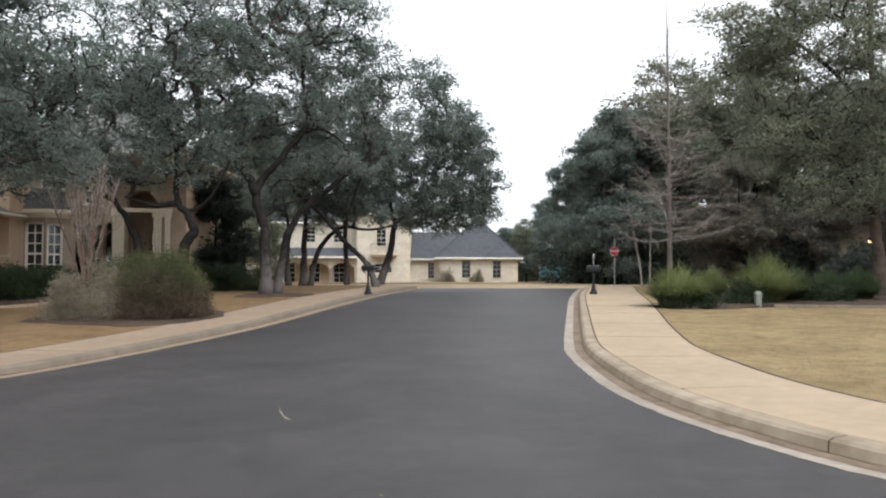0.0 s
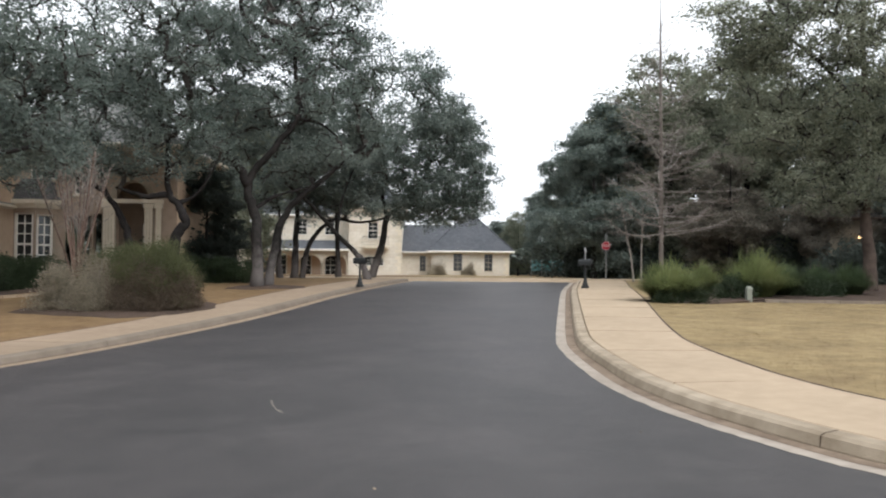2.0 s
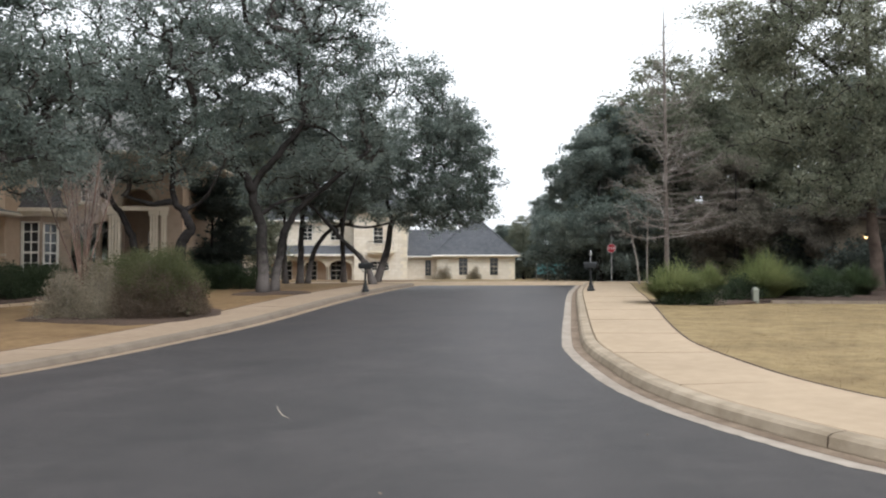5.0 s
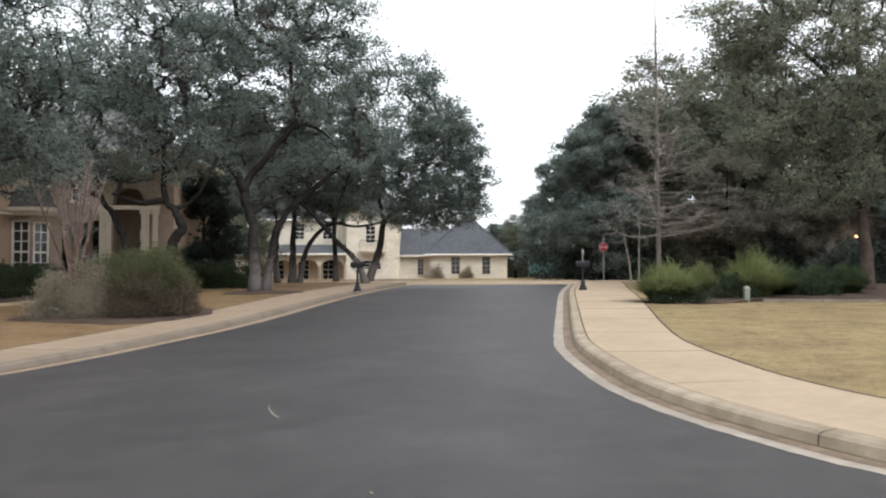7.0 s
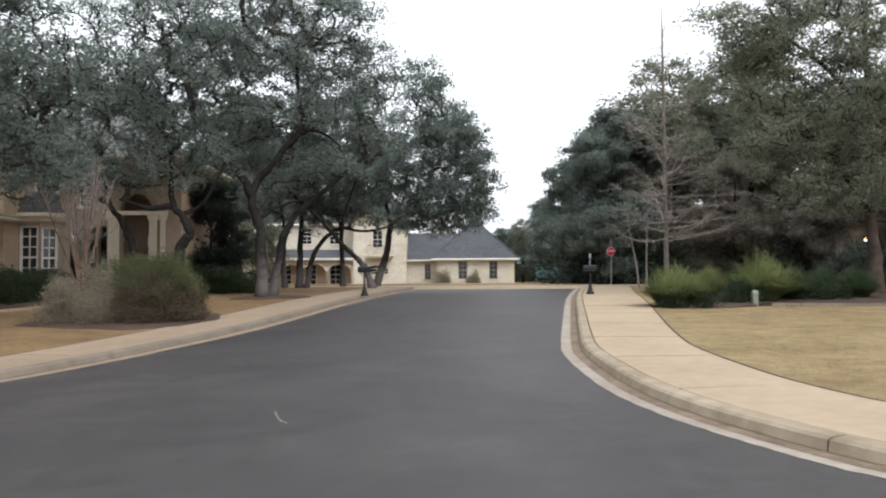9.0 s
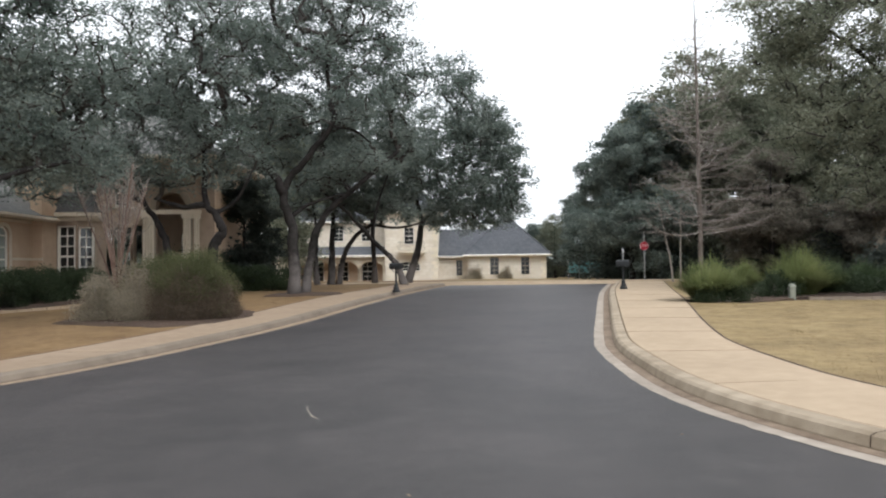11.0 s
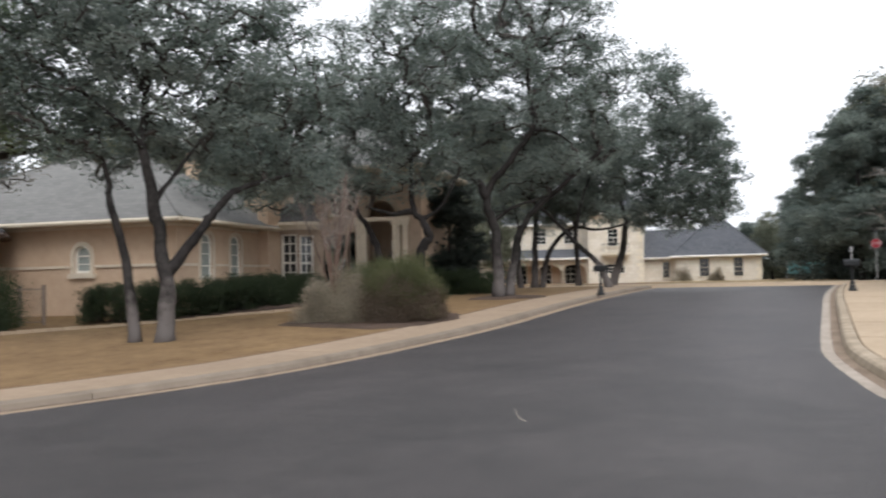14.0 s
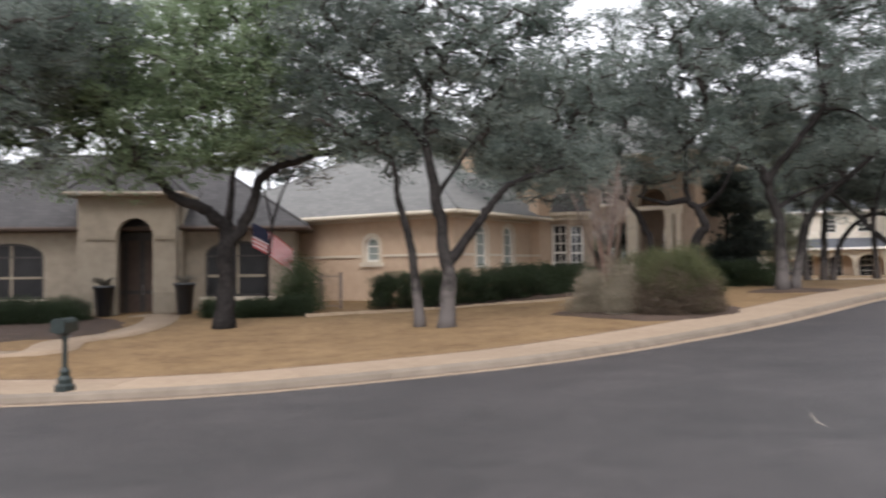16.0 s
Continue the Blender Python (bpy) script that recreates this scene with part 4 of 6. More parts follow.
OAK = "live oak with dark twisting limbs and small grey-green leaves"
tree((-13.9, 20.12, 0.08), [
    ([(-13.9, 20.12, 0.0), (-13.8, 20.13, 2.01), (-14.08, 19.86, 4.01), (-14.25, 19.69, 5.51), (-14.13, 19.71, 7.51), (-14.4, 19.5, 9.2)], 0.27, 0.06),
    ([(-13.8, 20.13, 1.9), (-13.01, 20.63, 3.16), (-12.51, 20.95, 3.91), (-12.0, 21.27, 4.35), (-10.7, 22.1, 4.8)], 0.17, 0.05),
    ([(-14.05, 19.9, 3.8), (-13.66, 20.13, 4.5), (-13.0, 20.6, 5.6)], 0.09, 0.03),
    ([(-14.15, 19.7, 6.9), (-14.55, 19.5, 7.8), (-15.2, 19.1, 8.3), (-15.9, 18.8, 8.5)], 0.09, 0.03),
    ([(-14.22, 19.7, 5.4), (-14.7, 19.3, 6.1), (-15.6, 18.7, 6.9)], 0.12, 0.04),
    ([(-14.82, 20.1, 0.0), (-14.98, 19.92, 2.03), (-15.31, 19.63, 3.9), (-15.29, 19.62, 4.58), (-15.7, 19.4, 6.4)], 0.18, 0.05)],
    [(-14.4, 20.1, 8.5, 2.0, 1.6, 1.4), (-16.1, 19.0, 7.8, 1.5, 1.2, 1.2), (-12.7, 21.3, 7.8, 1.9, 1.5, 1.2), (-16.7, 18.6, 6.4, 1.5, 1.2, 0.8), (-13.5, 20.8, 6.1, 1.4, 1.1, 0.8), (-11.9, 21.9, 6.4, 1.7, 1.4, 1.0), (-11.1, 22.5, 5.2, 1.4, 1.1, 0.6), (-15.2, 19.5, 10.5, 3.4, 2.7, 1.0), (-10.6, 22.7, 7.8, 1.2, 1.1, 1.0), (-17.2, 18.2, 8.7, 1.5, 1.2, 1.5), (-17.5, 18.0, 6.8, 1.2, 1.1, 0.8), (-12.4, 21.6, 5.0, 1.2, 1.1, 0.5), (-11.0, 22.6, 4.5, 1.0, 1.1, 0.4), (-12.4, 21.5, 9.2, 1.6, 1.3, 0.8), (-11.2, 22.4, 9.2, 0.8, 0.9, 0.6), (-15.6, 19.4, 9.0, 1.3, 1.1, 1.0), (-15.0, 19.8, 7.2, 1.3, 1.1, 0.8), (-16.0, 19.2, 5.5, 1.0, 1.0, 0.5), (-14.9, 20.0, 5.9, 0.8, 1.0, 0.5), (-15.9, 19.2, 6.1, 0.8, 1.1, 0.6), (-16.6, 21.1, 5.3, 0.6, 0.9, 0.5), (-14.4, 21.9, 5.4, 0.8, 0.9, 0.5), (-13.6, 22.2, 5.0, 0.7, 0.9, 0.3), (-12.4, 22.6, 5.2, 1.0, 0.9, 0.6), (-11.4, 23.0, 5.5, 0.9, 0.9, 0.6), (-15.3, 21.5, 6.1, 1.0, 0.9, 0.5)],
    29, 80, 0.13, OAKLEAF, "twin-trunked live oak standing on the tan lawn", 11, trunk_bark=LICHENBARK)
tree((-21.2, 18.1, 0.0), [
    ([(-21.25, 18.09, -0.05), (-21.14, 18.13, 1.76), (-21.14, 18.09, 2.95), (-21.58, 17.77, 3.69), (-22.4, 17.2, 4.15), (-23.3, 16.55, 5.2), (-24.2, 15.9, 6.6)], 0.33, 0.11),
    ([(-21.0, 18.2, 2.7), (-20.44, 18.54, 3.77), (-19.96, 18.84, 4.86), (-19.2, 19.3, 5.31), (-18.2, 20.0, 5.61), (-16.7, 21.0, 5.74)], 0.22, 0.06),
    ([(-21.1, 18.1, 2.8), (-20.96, 18.17, 4.33), (-20.7, 18.3, 6.4)], 0.18, 0.05)],
    [(-24.3, 14.5, 8.0, 2.3, 1.8, 1.6), (-22.0, 16.1, 8.5, 1.9, 1.6, 1.4), (-20.2, 17.3, 8.8, 1.9, 1.6, 1.6), (-22.9, 15.6, 6.7, 1.9, 1.6, 1.1), (-20.3, 17.4, 6.3, 1.6, 1.3, 1.1), (-25.4, 13.9, 6.2, 1.4, 1.1, 0.9), (-19.1, 18.1, 7.4, 1.6, 1.3, 1.2), (-21.6, 16.3, 10.6, 4.4, 3.5, 1.1), (-17.9, 19.0, 6.1, 1.1, 1.1, 0.6), (-22.9, 15.6, 5.0, 1.1, 1.1, 0.4), (-24.8, 14.3, 4.8, 1.2, 1.1, 0.4), (-21.3, 16.7, 5.1, 1.1, 1.1, 0.4), (-20.9, 17.0, 5.8, 1.6, 1.2, 0.8), (-22.6, 15.8, 5.8, 1.4, 1.2, 0.7), (-21.7, 16.4, 7.2, 1.5, 1.2, 0.8), (-19.7, 17.8, 7.6, 1.3, 1.1, 0.8), (-23.4, 15.2, 7.4, 1.4, 1.1, 0.8), (-19.0, 18.1, 9.5, 1.9, 1.6, 1.6), (-26.9, 12.7, 7.7, 1.9, 1.6, 1.6), (-23.9, 14.8, 9.2, 2.1, 1.7, 1.4)],
    29, 80, 0.13, BRIGHTLEAF, "live oak with fresh green leaves before the beige house", 12)
tree((-7.3, 33.5, 0.85), [
    ([(-7.38, 33.53, 0.8), (-7.49, 33.46, 3.44), (-7.78, 33.42, 5.04), (-6.92, 33.38, 6.29), (-5.78, 33.35, 7.65), (-5.9, 33.31, 9.13), (-6.0, 33.2, 11.3)], 0.26, 0.05),
    ([(-7.78, 33.42, 4.9), (-8.51, 33.39, 6.06), (-9.4, 33.3, 7.4), (-10.6, 33.0, 8.6)], 0.2, 0.05),
    ([(-7.17, 34.5, 0.8), (-6.77, 34.47, 3.03), (-6.07, 34.44, 4.32), (-4.55, 34.41, 5.49), (-3.2, 34.3, 6.7)], 0.2, 0.08),
    ([(-7.6, 33.9, 4.0), (-6.79, 33.93, 4.51), (-5.4, 33.9, 4.9)], 0.1, 0.04),
    ([(-5.78, 33.35, 7.6), (-4.9, 33.3, 7.4), (-4.2, 33.2, 6.9)], 0.08, 0.03)],
    [(-7.3, 35.2, 11.6, 2.3, 1.9, 1.6), (-4.4, 35.2, 11.8, 1.7, 1.5, 1.9), (-5.0, 35.3, 9.6, 1.9, 1.5, 1.3), (-9.3, 35.3, 9.1, 1.9, 1.5, 1.7), (-3.5, 35.3, 8.4, 1.7, 1.4, 1.4), (-8.1, 35.2, 14.7, 4.1, 3.3, 1.7), (-4.2, 35.4, 7.0, 1.8, 1.4, 1.0), (-6.6, 35.4, 6.2, 1.9, 1.5, 0.9), (-10.0, 35.3, 11.0, 1.9, 1.5, 1.9), (-3.0, 35.3, 10.6, 1.2, 1.1, 1.2), (-8.4, 35.4, 7.4, 1.8, 1.3, 1.2), (-6.9, 32.4, 10.2, 1.4, 0.9, 0.9), (-7.4, 32.3, 8.0, 1.0, 0.8, 0.6), (-4.6, 32.5, 8.4, 1.2, 0.9, 0.7), (-6.4, 35.6, 8.2, 1.7, 1.4, 1.0), (-4.4, 32.6, 6.3, 1.0, 0.8, 0.5)],
    22, 82, 0.14, OAKLEAF, OAK, 13, trunk_bark=LICHENBARK)
tree((-10.1, 31.5, 0.75), [
    ([(-10.04, 31.53, 0.7), (-10.15, 31.49, 2.48), (-9.72, 31.46, 3.33), (-9.97, 31.45, 3.98), (-10.36, 31.44, 4.5), (-10.36, 31.4, 6.8)], 0.26, 0.09),
    ([(-10.36, 31.44, 4.3), (-11.43, 31.44, 4.3), (-12.3, 31.4, 4.6)], 0.14, 0.04),
    ([(-9.9, 31.45, 4.0), (-9.2, 31.4, 4.4), (-8.4, 31.2, 5.6)], 0.10, 0.03)],
    [(-10.4, 31.3, 9.3, 2.1, 1.7, 1.9), (-12.1, 31.3, 7.8, 2.1, 1.7, 1.7), (-9.7, 31.4, 7.0, 1.5, 1.2, 1.0), (-11.4, 31.4, 6.0, 1.9, 1.5, 0.7), (-12.9, 31.3, 9.6, 1.7, 1.5, 1.1), (-10.4, 31.2, 11.5, 2.6, 2.1, 1.3), (-10.4, 31.4, 5.5, 1.3, 1.1, 0.5), (-12.5, 31.4, 5.4, 1.3, 1.1, 0.4), (-13.3, 31.3, 11.6, 1.2, 1.0, 0.5), (-8.7, 31.4, 6.1, 1.1, 1.1, 0.7)],
    22, 80, 0.13, OAKLEAF, OAK, 14)
tree((-12.1, 32.0, 0.75), [
    ([(-12.15, 32.03, 0.7), (-12.0, 31.99, 2.49), (-12.37, 31.96, 3.58), (-12.92, 31.93, 4.56), (-13.4, 31.8, 6.6)], 0.2, 0.07),
    ([(-12.9, 31.9, 4.5), (-14.2, 31.5, 5.2), (-15.6, 31.0, 6.0)], 0.12, 0.04)],
    [(-15.2, 30.9, 7.5, 2.3, 1.9, 1.7), (-13.8, 30.9, 5.9, 2.1, 1.7, 0.7), (-16.1, 30.9, 5.9, 1.9, 1.5, 0.7), (-15.2, 30.8, 9.6, 1.7, 1.5, 1.0), (-17.8, 30.8, 7.9, 1.9, 1.5, 1.7), (-18.4, 30.9, 5.8, 1.7, 1.3, 0.6), (-15.2, 30.9, 5.4, 1.9, 1.5, 0.5), (-13.3, 30.9, 5.2, 1.3, 1.1, 0.4), (-15.5, 30.9, 4.8, 1.2, 1.1, 0.3), (-14.0, 30.9, 5.0, 0.9, 1.1, 0.3), (-17.1, 30.9, 5.0, 1.3, 1.1, 0.4)],
    18, 80, 0.13, OAKLEAF, OAK, 15)
tree((-8.4, 46.0, 1.08), [
    ([(-8.1, 46.03, 1.0), (-8.0, 45.97, 3.51), (-7.94, 45.91, 5.69), (-7.5, 45.8, 8.5)], 0.22, 0.07),
    ([(-8.88, 46.03, 1.0), (-8.94, 45.99, 2.57), (-8.88, 45.95, 4.13), (-9.4, 45.9, 6.8)], 0.17, 0.05),
    ([(-7.7, 46.02, 1.0), (-7.16, 45.97, 3.19), (-5.91, 45.94, 4.29), (-4.5, 45.95, 4.13), (-2.94, 45.94, 4.4)], 0.17, 0.05)],
    [(-7.0, 45.9, 6.9, 2.2, 1.8, 1.3), (-5.1, 45.9, 6.2, 2.2, 1.8, 1.1), (-4.2, 45.9, 7.9, 1.9, 1.5, 1.6), (-8.9, 45.9, 5.7, 1.6, 1.3, 0.9), (-7.0, 45.8, 9.8, 2.5, 2.0, 1.9), (-10.1, 45.9, 6.0, 1.6, 1.3, 1.1), (-4.4, 45.9, 5.0, 1.6, 1.3, 0.6), (-6.9, 45.9, 5.0, 1.3, 1.0, 0.6), (-5.7, 45.9, 5.7, 1.9, 1.5, 0.8)],
    18, 80, 0.17, OAKLEAF, OAK, 16, trunk_bark=LICHENBARK)
tree((-4.0, 44.0, 1.1), [
    ([(-3.86, 44.03, 1.0), (-4.31, 44.0, 2.23), (-5.5, 43.97, 3.42), (-6.7, 43.93, 4.77), (-8.2, 43.9, 6.0)], 0.2, 0.06),
    ([(-5.5, 43.97, 3.3), (-5.3, 43.9, 5.0), (-4.6, 43.8, 7.0)], 0.1, 0.04)],
    [(-5.2, 43.6, 8.0, 2.4, 2.2, 1.5), (-7.4, 43.6, 7.4, 2.2, 2.0, 1.3)], 150, 90, 0.16, OAKLEAF, "leaning live oak beside the mailbox", 17, trunk_bark=LICHENBARK)
tree((-4.0, 48.0, 1.15), [
    ([(-4.04, 48.03, 1.0), (-3.39, 47.97, 3.26), (-3.07, 47.94, 4.57), (-2.09, 47.91, 5.55), (-0.9, 47.8, 6.9), (-0.6, 47.6, 9.0)], 0.24, 0.07),
    ([(-3.1, 47.9, 4.5), (-3.4, 47.8, 6.4), (-3.0, 47.6, 9.4)], 0.14, 0.05),
    ([(-2.1, 47.9, 5.5), (-0.6, 47.8, 5.3), (0.8, 47.6, 5.4)], 0.1, 0.03),
    ([(-5.9, 48.0, 1.0), (-5.88, 46.95, 4.19), (-6.2, 46.89, 6.6)], 0.18, 0.05)],
    [(-1.4, 47.2, 12.9, 1.2, 1.1, 1.2), (-2.1, 47.3, 10.0, 1.9, 1.5, 1.9), (0.2, 47.3, 9.1, 1.8, 1.5, 1.9), (1.2, 47.4, 6.5, 1.5, 1.3, 1.6), (-0.8, 47.4, 6.0, 1.9, 1.5, 1.3), (-2.7, 47.4, 7.4, 1.9, 1.5, 1.3), (0.5, 47.3, 10.0, 1.3, 1.1, 1.0), (1.8, 47.4, 7.8, 0.7, 1.1, 1.3), (-1.1, 47.4, 4.8, 1.4, 1.1, 0.6), (0.7, 47.4, 4.6, 1.0, 1.1, 0.5), (-2.3, 47.4, 4.9, 1.3, 1.1, 0.6), (2.1, 47.4, 5.2, 0.6, 1.1, 0.7), (-0.7, 47.0, 12.1, 0.8, 1.0, 1.3), (0.2, 47.1, 10.5, 1.3, 1.2, 1.4), (1.4, 47.1, 8.9, 1.0, 1.2, 1.4), (1.6, 47.2, 6.7, 0.9, 1.3, 1.7), (-1.3, 47.1, 8.5, 1.9, 1.5, 1.6), (-0.3, 47.2, 6.3, 2.1, 1.7, 1.3), (-2.2, 47.2, 4.7, 0.8, 0.9, 0.5), (0.6, 47.2, 5.0, 1.7, 1.3, 0.6), (2.0, 47.2, 5.5, 0.5, 0.9, 0.8), (-3.2, 47.2, 5.8, 1.6, 1.3, 0.9)],
    18, 80, 0.16, OAKLEAF, OAK, 18, trunk_bark=LICHENBARK)
tree((-23.35, 21.90, 0.12), [
    ([(-23.35, 21.90, 0.00), (-23.23, 21.91, 1.98), (-23.05, 21.98, 3.46), (-22.70, 22.18, 4.73), (-22.15, 22.52, 5.79)], 0.085, 0.03),
    ([(-23.05, 21.98, 3.46), (-23.23, 21.82, 4.63), (-23.59, 21.54, 5.60)], 0.045, 0.02)],
    [(-22.3, 22.4, 5.9, 1.2, 0.9, 0.5), (-23.6, 21.6, 5.8, 1.0, 0.9, 0.4), (-21.6, 22.9, 5.4, 1.0, 0.9, 0.3)],
    16, 40, 0.12, BROWNLEAF, "slender thin-leaved oak beside the flag", 23)
# tall oak by the east lawn
tree((17.3, 33.5, 0.9), [
    ([(17.32, 33.53, 0.7), (17.21, 33.46, 3.44), (17.09, 33.37, 6.86), (16.98, 33.25, 12.5)], 0.3, 0.1),
    ([(17.2, 33.4, 4.0), (15.6, 33.0, 6.0), (13.6, 32.6, 8.0)], 0.14, 0.04),
    ([(17.1, 33.4, 6.0), (18.8, 33.2, 8.2), (20.4, 33.0, 10.0)], 0.13, 0.04),
    ([(17.05, 33.3, 8.0), (14.8, 33.0, 10.2), (12.6, 32.6, 11.6)], 0.12, 0.03)],
    [(14.3, 32.8, 11.0, 2.7, 2.2, 1.8), (12.2, 32.8, 9.5, 1.6, 1.3, 1.6), (15.6, 32.8, 8.3, 2.2, 1.8, 1.8), (13.8, 32.9, 7.0, 2.2, 1.8, 1.3), (16.5, 32.9, 5.7, 1.8, 1.4, 1.6), (12.5, 32.8, 11.0, 1.6, 1.3, 1.3), (17.6, 32.8, 10.1, 1.8, 1.8, 2.2), (14.7, 32.9, 4.9, 2.0, 1.6, 0.9), (16.1, 32.7, 13.3, 3.4, 2.7, 1.3), (10.9, 32.7, 11.5, 0.8, 1.1, 0.8), (12.7, 32.9, 7.7, 1.1, 1.1, 0.9), (18.8, 32.9, 6.8, 2.0, 2.0, 2.5)],
    22, 82, 0.14, OLIVELEAF, "tall broad live oak beside the east lawn", 19, trunk_bark=BROWNBARK)


def bald_cypress():
    rng = np.random.default_rng(31)
    base = (11.42, 43.0, 1.0)
    ob = thing("bald_cypress", pose(*base), "bare winter cypress with thin brownish horizontal branches", "tree")
    part("trunk", Build().tube(rounded([(0, 0, -0.1), (-0.06, -0.1, 5.9), (-0.12, -0.2, 11.7), (-0.16, -0.25, 14.9)]), [0.14 - 0.13 * i / 15 for i in range(16)], 8), CYPRESSBARK, ob, "", True)
    b, t = Build(), Build()
    for z in np.arange(2.4, 13.4, 0.12):
        s0 = (z - 2.4) / 11.2
        reach = (4.9 * (1 - s0) ** 0.9 + 0.2) * rng.uniform(0.45, 1.08)
        a = rng.uniform(0, 2 * math.pi)
        d = np.array([math.cos(a), math.sin(a), 0])
        rise = rng.uniform(-0.18, 0.08) + 0.25 * s0
        curl = rng.uniform(0.15, 1.0) * (0.45 + s0)
        o = np.array([-0.01 * z, -0.017 * z, z])
        bend = rng.normal(size=3) * 0.10 * reach
        def on(s):
            return o + d * reach * s * (1 - 0.12 * curl * s) + np.array([0, 0, reach * (rise * s + curl * s ** 2.4)]) + bend * s * (1 - s) * 2
        r = 0.010 + 0.0075 * reach
        b.tube([on(s) for s in (0, 0.2, 0.4, 0.6, 0.8, 1)], [r, r * 0.85, r * 0.7, r * 0.5, r * 0.35, r * 0.12], 4)
        for k in range(int((12 - 7 * s0) * reach)):
            p = on(rng.uniform(0.1, 1))
            e = rng.normal(size=3) * np.array([0.4, 0.4, 0.16]) + d * 0.3
            t.tube([p, p + e * 0.55 + rng.normal(size=3) * 0.08, p + e * 1.15], [0.009, 0.007, 0.003], 3)
    part("branch_work", b, TWIG, ob, kind="stuff")
    part("twig_work", t, TWIG, ob, kind="stuff")
    for x, lean in ((-1.2, -0.45), (-0.8, 0.02)):
        part("stem", Build().tube(rounded([(x, 1.0, -0.1), (x + lean * 0.3, 1.0, 1.2), (x + lean, 0.9, 2.7), (x + lean * 1.6, 0.8, 4.2)]), [0.06 - 0.003 * i for i in range(16)], 6), PALEBARK, ob)


bald_cypress()


def wood_tree(kind, seed, mat, height, radius, label, bark=None):
    rng = np.random.default_rng(seed)
    lobes = []
    for k in range(17):
        z = height * rng.uniform(0.1, 0.92)
        w = radius * (1.05 - 0.6 * abs(z / height - 0.45) * 1.5)
        a = rng.uniform(0, 2 * math.pi)
        far = rng.uniform(0.3, 0.72)
        lobes.append((math.cos(a) * w * far, math.sin(a) * w * far, z, w * 0.46, w * 0.46, height * rng.uniform(0.08, 0.14)))
    lobes.append((0, 0, height * 0.9, radius * 0.45, radius * 0.45, height * 0.12))
    limbs = [([(0, 0, 0), (0.1, 0.1, height * 0.35), (-0.1, 0, height * 0.9)], radius * 0.05 + 0.08, 0.05)]
    return tree((0, 0, 0), limbs, lobes, 540, 78, 0.22, mat, label, seed, bark, name=kind, fine=1.0, clump=1.15 * radius / 4, group="woodland trees", leaf_w=0.5)


WOODS = [wood_tree("cedar_tree", 41, CEDARLEAF, 11.5, 3.8, "dark dense cedar in the woodland edge"),
         wood_tree("woodland_oak", 42, OLIVELEAF, 12.5, 4.6, "grey-green oak in the woodland edge"),
         wood_tree("bronze_oak", 43, BROWNLEAF, 10.0, 4.0, "half-bare oak with bronze leaves at the wood's edge"),
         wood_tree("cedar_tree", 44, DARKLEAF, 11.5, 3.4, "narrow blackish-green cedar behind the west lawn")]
SPOTS = [  # x, y, which, turn, scale
    (11.8, 55, 0, 20, 1.0), (15.5, 56, 1, 70, 1.18), (19.5, 53, 1, 10, 1.15), (9.3, 60, 0, 130, 0.8), (23.5, 50, 0, 200, 1.05), (27, 47, 1, 250, 1.1),
    (16.8, 48, 2, 40, 0.72), (21.5, 44.5, 2, 160, 0.72), (25.5, 42, 0, 77, 0.9), (30, 40, 1, 33, 1.1), (13.5, 61, 1, 300, 1.0), (34, 44, 0, 20, 1.1), (24, 60, 1, 45, 1.2), (32, 54, 0, 110, 1.2),
    (9.9, 53.5, 0, 80, 0.8), (6.5, 92, 0, 15, 0.52), (11.0, 86, 0, 100, 0.8), (16, 90, 1, 210, 0.9), (22, 84, 0, 330, 1.0), (30, 80, 1, 120, 1.1), (0, 98, 1, 60, 0.55), (40, 60, 1, 200, 1.2),
    (4.5, 100, 0, 40, 0.5), (8.2, 97, 1, 10, 0.5), (12.5, 80, 0, 75, 0.62), (9.5, 79, 0, 140, 0.55), (15.5, 76, 0, 200, 0.75), (19, 70, 1, 15, 0.8), (7.8, 84, 1, 260, 0.5), (13, 70, 0, 190, 0.6),
    (-11.0, 39.2, 3, 140, 0.5), (-12.7, 43.2, 3, 30, 0.66), (-14.6, 42.6, 3, 75, 0.62), (-15.5, 62, 1, 180, 1.1), (-22, 58, 0, 90, 1.1), (-29, 52, 1, 12, 1.1), (-36, 50, 0, 260, 1.1), (-25, 44, 1, 310, 1.0), (-33, 42, 1, 20, 1.0), (-40, 38, 0, 45, 1.1),
    # The oak at (-38, 7) is unseen, added to shade the beige house.
    (-46, 20, 0, 170, 1.0), (-40, 30, 1, 222, 0.55), (-20, 92, 1, 33, 1.2), (-10, 95, 0, 83, 1.0), (-32, 70, 1, 143, 1.2), (-48, 8, 1, 199, 1.1), (-38, 7, 1, 50, 1.0), (38, 26, 1, 140, 1.0), (40, 34, 0, 300, 1.0)]
for x, y, k, turn, s in SPOTS:
    m = pose(x, y, float(land_z(x, y)) - 0.1, 0, 0, turn)
    c = copy_thing(WOODS[k], m)
    c.scale = (s, s, s * (0.94 + 0.12 * ((x * 7 + y) % 1)))
for w, (x, y) in zip(WOODS, ((45, 70), (-38, 62), (36, 66), (-17.5, 45))):
    w.location = (x, y, float(land_z(x, y)) - 0.1)



